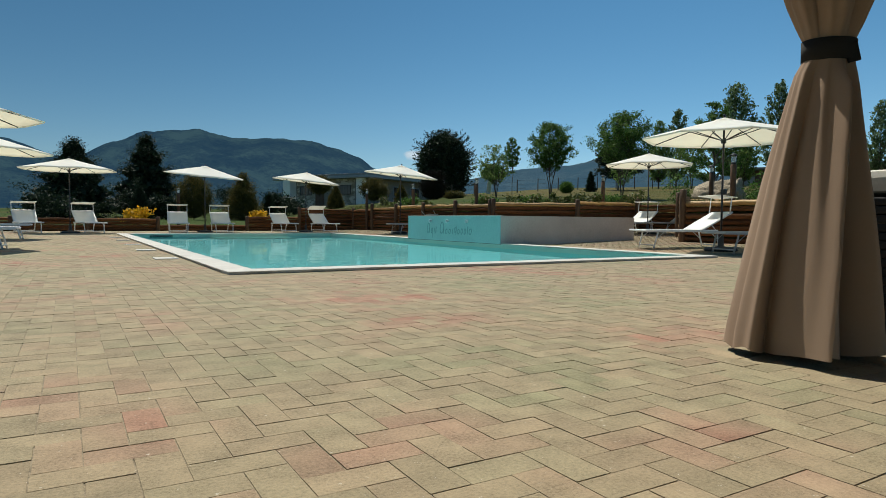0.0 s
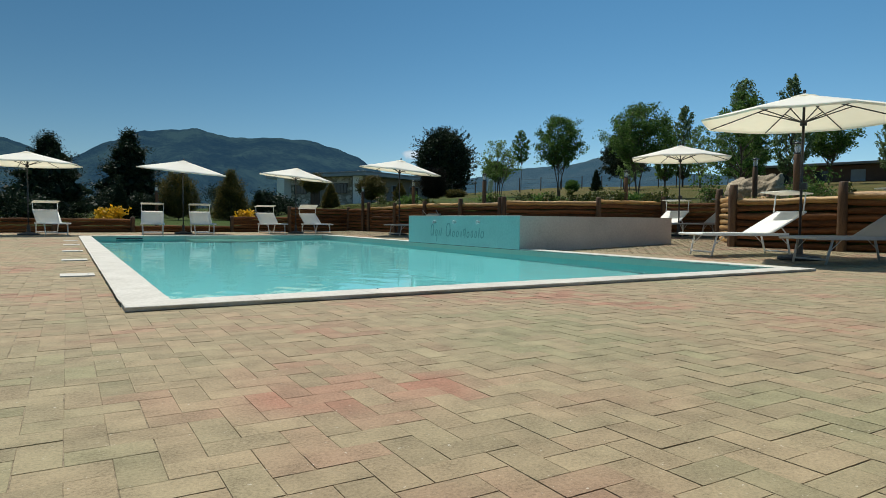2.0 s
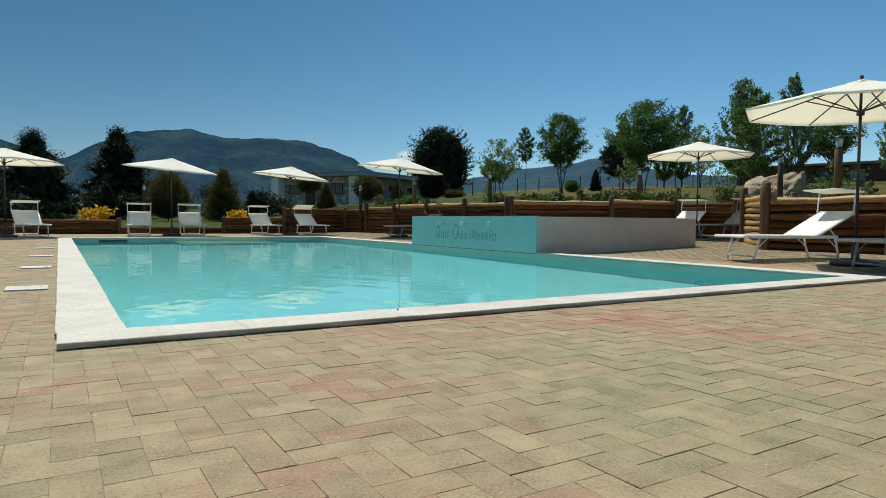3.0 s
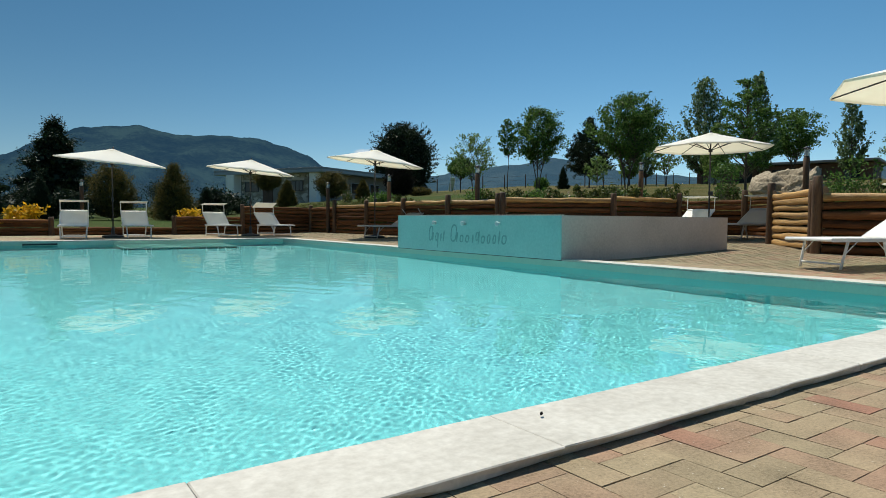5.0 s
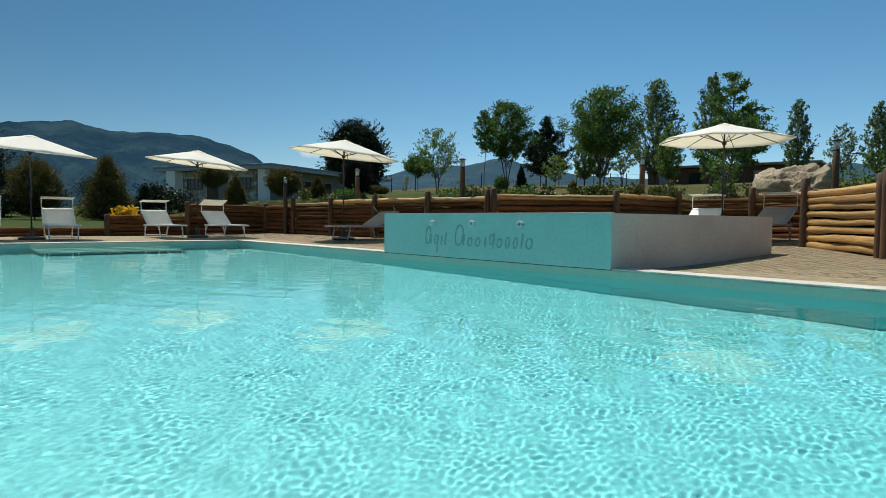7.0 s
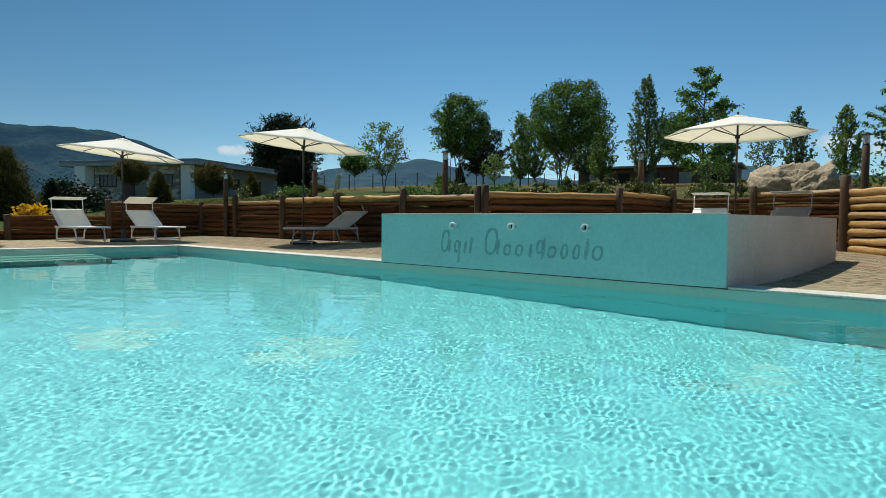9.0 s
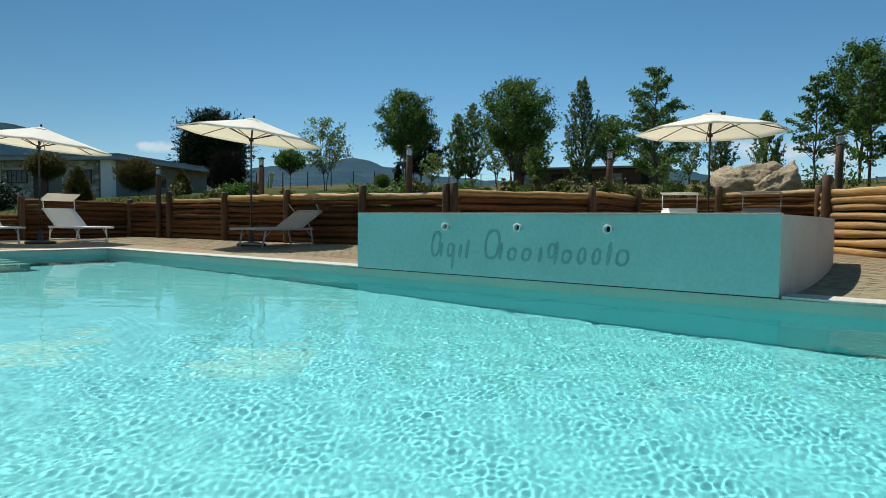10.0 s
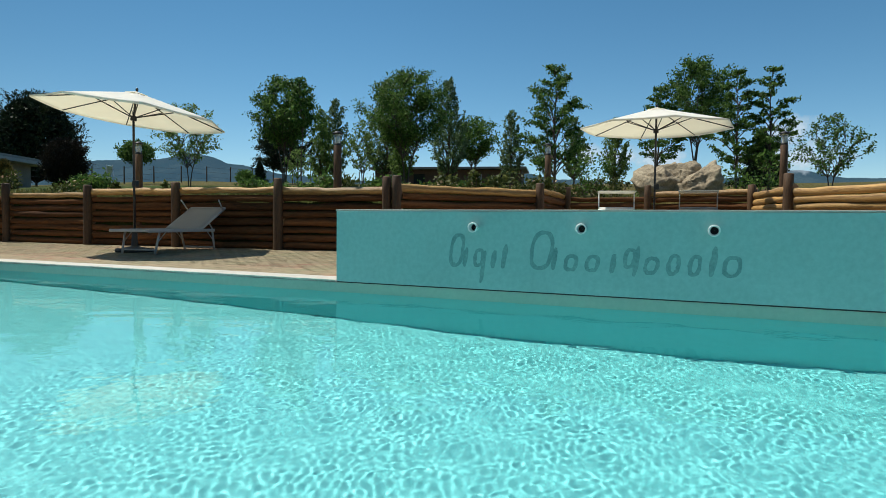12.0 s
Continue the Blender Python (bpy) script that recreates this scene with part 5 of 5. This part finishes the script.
rs = random.Random(3)
for i in range(62):
    a = radians(rs.uniform(-7, 66))
    r = inner_radius(a) + rs.uniform(0.9, 5.0) ** 1.15
    x, y = CX + r * math.cos(a), CY + r * math.sin(a)
    if math.hypot(x - 18.7, y - 13.6) < 1.6 or (math.degrees(a) > 40 and i % 4):
        continue
    make_shrub(x, y, rs.uniform(0.28, 0.62), rs.uniform(0.32, 0.62), 100 + i, "loose rose shrub with a few pale blossoms", M_ROSE, flowers=rs.choice((0, 2, 4)), name="rose_shrub")
rs = random.Random(29)
for i in range(13):
    a = radians(rs.uniform(-5, 58))
    r = inner_radius(a) + rs.uniform(0.5, 9.0)
    x, y = CX + r * math.cos(a), CY + r * math.sin(a)
    if math.hypot(x - 18.7, y - 13.6) < 1.6:
        continue
    make_shrub(x, y, rs.uniform(0.25, 0.45), rs.uniform(0.5, 1.1), 500 + i, "low dark green ground-cover shrub in the border", M_LEAF, group="border shrubs", per=60, size=0.05)
make_shrub(12.35, 18.75, 0.45, 0.8, 201, "leafy green shrub hanging over the log wall", M_LEAF, group="")
make_shrub(18.6, 11.9, 0.95, 1.1, 202, "leafy green shrub beside the boulders", M_LEAF, group="", per=50)
make_shrub(18.9, 15.6, 1.2, 1.0, 203, "leafy green shrub beside the boulders", M_LEAF, group="", per=50)
for x, y in ((2.35, 28.1), (7.25, 28.15)):
    make_shrub(x, y, 0.66, 0.85, int(x * 10), "golden yellow euonymus bush in a timber planter", M_YELLOW, name="yellow_bush", group="yellow bushes", per=80, size=0.07)
for i, (x, y, h, w) in enumerate(((4.3, 36.5, 1.2, 1.6), (-0.5, 33, 1.0, 1.8), (11.8, 40, 1.5, 2.4), (13.5, 62, 2.5, 3.0), (9.5, 66, 2.2, 5.0))):
    make_shrub(x, y, h, w, 300 + i, "dense dark green rounded shrub on the lawn", M_NEEDLE, group="lawn shrubs", per=420, size=0.075)


# ---- grass blades along the top of the wall ----
def build_tufts():
    rng = np.random.RandomState(17)
    n = 9000
    V = np.zeros((n, 4, 3))
    for i in range(n):
        a = radians(rng.uniform(-45, 82))
        r = inner_radius(a) + 0.14 + 7.0 * rng.rand() ** 2.2
        x, y = CX + r * math.cos(a), CY + r * math.sin(a)
        g = terrain(x, y) - 0.01
        h, w, th = rng.uniform(0.03, 0.12), rng.uniform(0.008, 0.022), rng.rand() * 6.28
        dx, dy = math.cos(th), math.sin(th)
        lx, ly = rng.normal(0, 0.05, 2)
        V[i] = ((x - dx * w, y - dy * w, g), (x + dx * w, y + dy * w, g), (x + lx + dx * w * 0.3, y + ly + dy * w * 0.3, g + h), (x + lx - dx * w * 0.3, y + ly - dy * w * 0.3, g + h))
    ob = new("grass", quad_mesh("grass", V.reshape(-1, 3), np.arange(n * 4).reshape(-1, 4), M_BLADE))
    tagged(ob, "dry grass blades along the top of the wall", "grass", kind="stuff")


build_tufts()


def build_far_fence():
    first = None
    for k in range(20):
        x, y = 26.0 + 2.6 * k, 62.0 - 0.5 * k
        m = pose(x, y, terrain(x, y) - 0.05)
        if first is None:
            first = thing("fence_post", m, "thin dark post of a wire fence", "fence post", "wire fence posts")
            part("stake", rod((0, 0, 0), (0, 0, 1.5), 0.06, 0.05, 8), M_BARK, first)
            for z in (0.5, 0.95, 1.4):
                part("wire", rod((0, 0, z), (2.6, -0.5, z), 0.008, None, 5), M_DARKMETAL, first)
        else:
            copy_thing(first, m)


build_far_fence()


# ---- farmhouse ----
def make_house():
    ax, ay = 22.0, 50.6
    ln, wd = 9.1, 10.6
    ang = math.degrees(math.atan2(4.2, 8.1))
    ho = thing("farmhouse", pose(ax, ay, 1.35, 0, 0, ang), "low flat-roofed farmhouse of pale render and stone", "house")
    hz = 2.87
    # local x along the shaded side, local y along the window front away from the viewer
    part("wall", box(wd, ln, hz, (wd / 2, ln / 2, hz / 2), 0.02), M_HOUSE, ho, "pale rendered walls")
    part("roof", box(wd + 1.6, ln + 2.2, 0.16, (wd / 2, ln / 2 + 0.2, hz + 0.15), 0.02), M_ROOF, ho, "overhanging low grey roof")
    part("fascia", box(wd + 1.64, ln + 2.24, 0.22, (wd / 2, ln / 2 + 0.2, hz - 0.04), 0.02), M_FASCIA, ho)
    part("pillar", box(0.9, 0.9, hz - 0.02, (-0.35, ln - 0.5, hz / 2 - 0.02), 0.02), M_WHITE, ho, "white rendered corner pier")
    part("pillar", box(0.5, 0.7, hz - 0.02, (-0.20, 0.30, hz / 2 - 0.02), 0.02), M_WHITE, ho, "white rendered corner pier")
    part("stone_cladding", box(0.06, 2.3, hz - 0.1, (-0.02, ln - 2.2, hz / 2), 0.01), M_STONE, ho)
    part("stone_cladding", box(0.06, 2.6, hz - 0.1, (-0.02, 2.4, hz / 2), 0.01), M_STONE, ho)
    for y, w, z in ((ln - 2.2, 1.5, 1.75), (2.3, 1.5, 1.75)):
        win = part("window", box(0.08, w, 0.85, (-0.06, y, z), 0.01), M_DARKMETAL, ho)
        part("pane", box(0.04, w - 0.12, 0.73, (-0.09, y, z)), M_PANE, win)
        part("lintel", box(0.10, w + 0.3, 0.14, (-0.07, y, z + 0.50), 0.01), M_PLASTER, win)
        for k in range(1, 4):
            part("mullion", box(0.05, 0.04, 0.73, (-0.10, y - w / 2 + w * k / 4, z)), M_DARKMETAL, win)
    part("door", box(0.08, 1.0, 2.1, (-0.04, 5.2, 1.1), 0.01), M_SHED, ho, "dark door")
    for x, w in ((1.8, 1.6), (4.6, 1.2), (7.4, 1.4)):
        win = part("window", box(w, 0.08, 0.95, (x, -0.04, 1.7), 0.01), M_FASCIA, ho)
        part("pane", box(w - 0.12, 0.04, 0.83, (x, -0.07, 1.7)), M_PANE, win)
    return ho


make_house()


def make_shed():
    sh = thing("long_shed", pose(92.0, 39.5, 5.3, 0, 0, 104), "long low dark timber shed on the hill", "shed")
    part("wall", box(21, 7, 2.6, (10.5, 0, 1.3), 0.02), M_SHED, sh)
    part("roof", box(22.4, 9, 0.3, (10.5, 0, 2.85), 0.05), M_ROOF, sh)
    for k in range(5):
        part("opening", box(1.6, 0.1, 1.5, (2.2 + 4.1 * k, 3.5, 1.3)), M_FASCIA if k % 3 == 1 else M_PANE, sh)
    return sh


make_shed()


def make_slide():
    sl = thing("playground_slide", pose(45.0, 65.3, terrain(45.0, 65.3), 0, 0, 60), "small pale blue playground slide", "slide")
    part("chute", box(2.6, 0.55, 0.08, (0, 0, 0.85), 0.02, None, Matrix.Rotation(radians(35), 4, "Y")), M_SLIDE, sl)
    for s in (-1, 1):
        part("ladder_rail", rod((-1.5, s * 0.25, 0), (-1.05, s * 0.25, 1.7), 0.04, None, 8), M_ALU, sl)


make_slide()


# ---- gazebo curtain and seat ----
def make_curtain():
    cu = thing("curtain", pose(2.606, 1.443, 0, 0, 0, -30.5), "taupe canvas gazebo curtain gathered with a black strap", "curtain")
    # half-widths to either side of the pole, from the hem up through the tie to the head
    rows = [(0.03, 0.345, 0.190), (0.10, 0.338, 0.188), (0.25, 0.312, 0.180), (0.40, 0.282, 0.170), (0.55, 0.252, 0.157), (0.70, 0.222, 0.143), (0.85, 0.188, 0.128), (0.97, 0.158, 0.116), (1.05, 0.138, 0.108),
            (1.11, 0.122, 0.102), (1.16, 0.098, 0.098), (1.20, 0.092, 0.092), (1.24, 0.096, 0.094), (1.30, 0.120, 0.120), (1.38, 0.152, 0.148), (1.50, 0.190, 0.185), (1.70, 0.24, 0.235), (2.0, 0.29, 0.28), (2.36, 0.32, 0.31)]
    bm = bmesh.new()
    n = 220
    grid = []
    for z, lw, rw in rows:
        tie = 1 - math.exp(-((z - 1.2) / 0.07) ** 2)
        low = 1 - smooth_step(0.35, 1.15, z)
        mid, half = (rw - lw) / 2, (lw + rw) / 2
        ring = []
        for i in range(n):
            a = 2 * math.pi * i / n
            wave = 7.0 * a + 0.9 * math.sin(2 * a + 0.6) + 0.35 * math.sin(3.1 * z)
            pleat = abs(math.cos(wave / 2)) ** 0.8 - 0.62
            fine = math.cos(17 * a + 1.7 + 0.5 * math.sin(2.3 * z + a))
            dep = 0.70 * half * (1 + 1.25 * pleat * tie * (0.45 + 0.55 * low) + 0.05 * fine * tie)
            wid = half * (1 + (0.30 * pleat * (1 - abs(math.cos(a)) ** 6) + 0.02 * fine) * tie)
            u, v = mid + wid * math.cos(a), dep * math.sin(a)
            # one long narrow fold hangs down the front
            fu = 0.004 - 0.165 * (1 - z / 1.15)
            if v < 0 and z < 1.16:
                v -= 0.075 * math.exp(-((u - fu) / 0.022) ** 2) * (1 - smooth_step(1.04, 1.16, z))
            ring.append(bm.verts.new((u, v, z + (0.012 * math.cos(wave) if z < 0.05 else 0))))
        grid.append(ring)
    for p, q in zip(grid, grid[1:]):
        for i in range(n):
            bm.faces.new((p[i], p[(i + 1) % n], q[(i + 1) % n], q[i])).smooth = True
    part("cloth", bm, M_CURTAIN, cu)
    part("pole", rod((0, 0, 0), (0, 0, 2.42), 0.03, None, 10), M_DARKMETAL, cu)
    st = lathe([(0.088, 1.160), (0.101, 1.163), (0.102, 1.242), (0.088, 1.245)], 40, closed=False)
    for v in st.verts:
        v.co.y *= 0.80
    strap = part("strap", st, M_STRAP, cu, "black tie strap", True)
    part("strap_end", box(0.05, 0.012, 0.075, (0.052, -0.066, 1.186), 0.004, None, Matrix.Rotation(radians(-14), 4, "Y")), M_STRAP, strap)
    return cu


make_curtain()


# roof added out of view to keep sky light off the curtain
def make_unseen_pergola():
    pe = thing("pergola", pose(0, -2.1, 0), "unseen canvas-roofed pergola added to shade the curtain", "pergola")
    roof = bmesh.new()
    for k in range(12):
        box(0.98, 7.6, 0.05, (-5.4 + k, 0, 2.50 + 0.04 * (k % 2)), 0.01, roof)
    part("roof", roof, M_CURTAIN, pe, "taupe canvas roof strips")
    for x in (-5.8, 5.9):
        for y in (-3.7, 3.7):
            part("post", rod((x, y, 0), (x, y, 2.5), 0.05, None, 12), M_DARKMETAL, pe)
    part("beam", box(12.2, 0.08, 0.12, (0, 3.72, 2.42), 0.01), M_DARKMETAL, pe)
    part("beam", box(12.2, 0.08, 0.12, (0, -3.72, 2.42), 0.01), M_DARKMETAL, pe)


make_unseen_pergola()


def make_seat():
    se = thing("rattan_sofa", pose(3.35, 1.50, 0), "black woven rattan sofa end with cream cushion", "sofa")
    for k in range(17):
        part("weave_strand", box(0.80, 0.72, 0.034, (0, 0, 0.03 + 0.037 * k), 0.008), M_RATTAN, se)
    part("cushion", box(0.70, 0.55, 0.10, (0, 0, 0.71), 0.035), M_CUSHION, se)


make_seat()


# ---- skimmer lids beside the coping, a leaf on it ----
for y in (8.85, 11.25, 13.6, 16.2, 18.6):
    lid = thing("skimmer_lid", pose(1.08, y, 0.0), "white square skimmer lid let into the paving", "skimmer lid", "skimmer lids")
    part("plate", box(0.28, 0.30, 0.016, (0, 0, 0.004), 0.004), M_COPING, lid)
    part("lift_hole", rod((0.09, 0, 0.011), (0.09, 0, 0.0135), 0.012, None, 10), M_HOLE, lid)
lf = thing("fallen_leaf", pose(2.962, 6.291, COPE_Z + 0.001, 0, 0, 35) @ Matrix.Diagonal((0.65, 0.65, 0.65, 1)), "small dark curled leaf lying on the coping", "leaf")
bm = bmesh.new()
row = [[bm.verts.new((-0.012 + 0.008 * i, (j - 1) * 0.007 * math.sin(math.pi * (i + 0.6) / 4.2), 0.001 + 0.006 * abs(j - 1) + 0.007 * abs(i - 1.5) ** 1.2)) for j in range(3)] for i in range(4)]
for p, q in zip(row, row[1:]):
    for j in range(2):
        bm.faces.new((p[j], p[j + 1], q[j + 1], q[j]))
blade = bmesh.ops.extrude_face_region(bm, geom=list(bm.faces))
for v in blade["geom"]:
    if isinstance(v, bmesh.types.BMVert):
        v.co.z += 0.0012
bmesh.ops.recalc_face_normals(bm, faces=bm.faces)
part("blade", bm, M_STRAP, lf)
part("stem", rod((0.010, 0, 0.004), (0.022, 0.002, 0.013), 0.0012, None, 6), M_STRAP, lf)


# ---- paving blocks in herringbone, last ----
PW, PL, PT = 0.0955, 0.191, 0.03
JOINT = 0.0014


def inside(x, y):
    c = False
    j = len(OUT) - 1
    for i in range(len(OUT)):
        xi, yi = OUT[i]
        xj, yj = OUT[j]
        if (yi > y) != (yj > y) and x < (xj - xi) * (y - yi) / (yj - yi) + xi:
            c = not c
        j = i
    return c


def block_shape(w, h):
    """Top, chamfer and sides of a block about its middle; the top lies at z = 0."""
    a, b, c = w / 2 - JOINT / 2, h / 2 - JOINT / 2, 0.0009
    v = []
    for z, k in ((-PT, 0), (-c, 0), (0.0, c)):
        v += [(-a + k, -b + k, z), (a - k, -b + k, z), (a - k, b - k, z), (-a + k, b - k, z)]
    f = []
    for r in (0, 4):
        f += [(r + i, r + (i + 1) % 4, r + 4 + (i + 1) % 4, r + 4 + i) for i in range(4)]
    f.append((8, 9, 10, 11))
    return v, f


def build_pavers():
    rng = random.Random(12)
    ha, hb = block_shape(PL, PW), block_shape(PW, PL)
    me = {False: mesh_of("paving_block", *ha, M_PAVER), True: mesh_of("paving_block", *hb, M_PAVER)}
    # in the field the hidden lower ring is left out
    shapes = {u: (np.array(q[0])[4:] * (1, 1, 1) + np.array([(0, 0, -0.012)] * 4 + [(0, 0, 0)] * 4), np.array(q[1])[4:] - 4) for u, q in ((False, ha), (True, hb))}
    V, F, base = [], [], 0
    ox0, ox1, oy0, oy1 = PX0 - COPE - 0.012, PX1 + COPE + 0.012, PY0 - COPE - 0.012, PY1 + COPE + 0.012
    single = 0
    nmax = 330
    for j in range(-nmax, nmax):
        for k in range(-nmax, nmax):
            # the herringbone repeats by (1, 1) and (2, -2) block widths
            gx, gy = k + 2 * j, k - 2 * j
            if not (-100 < gx < 190 and -110 < gy < 300):
                continue
            for up in (False, True):
                x = (gx + (1.0 if not up else 0.5)) * PW + 0.03
                y = (gy + (0.5 if not up else 2.0)) * PW + 0.015
                if up:
                    x = (gx + 0.5) * PW + 0.03
                if x < -8.9 or y < -1.5 or y > 27.3:
                    continue
                w, h = (PL, PW) if not up else (PW, PL)
                if x + w / 2 > ox0 + 0.22 and x - w / 2 < ox1 - 0.22 and y + h / 2 > oy0 + 0.22 and y - h / 2 < oy1 - 0.22:
                    continue
                if not inside(x, y):
                    continue
                x, y = x + rng.uniform(-0.0009, 0.0009), y + rng.uniform(-0.0009, 0.0009)
                z = patio_z(x, y) + rng.uniform(-0.0010, 0.0008)
                tx, ty = rng.uniform(-0.004, 0.004), rng.uniform(-0.004, 0.004)
                if 0.9 < x < 3.1 and 3.45 < y < 5.95 and single < 300:
                    ob = part("paving_block", me[up], None, PAVEMENT)
                    ob.matrix_basis = pose(x, y, z, math.degrees(tx) , math.degrees(ty), rng.uniform(-0.6, 0.6))
                    single += 1
                else:
                    sv, sf = shapes[up]
                    vv = sv + np.array((x, y, z))
                    vv[:, 2] += -sv[:, 0] * ty + sv[:, 1] * tx
                    V.append(vv)
                    F.append(sf + base)
                    base += len(sv)
    v = np.concatenate(V)
    f = np.concatenate(F)
    field = quad_mesh("paving_field", v, f, M_PAVERS)
    ob = part("paving_field", field, None, PAVEMENT)
    tagged(ob, kind="stuff")


build_pavers()
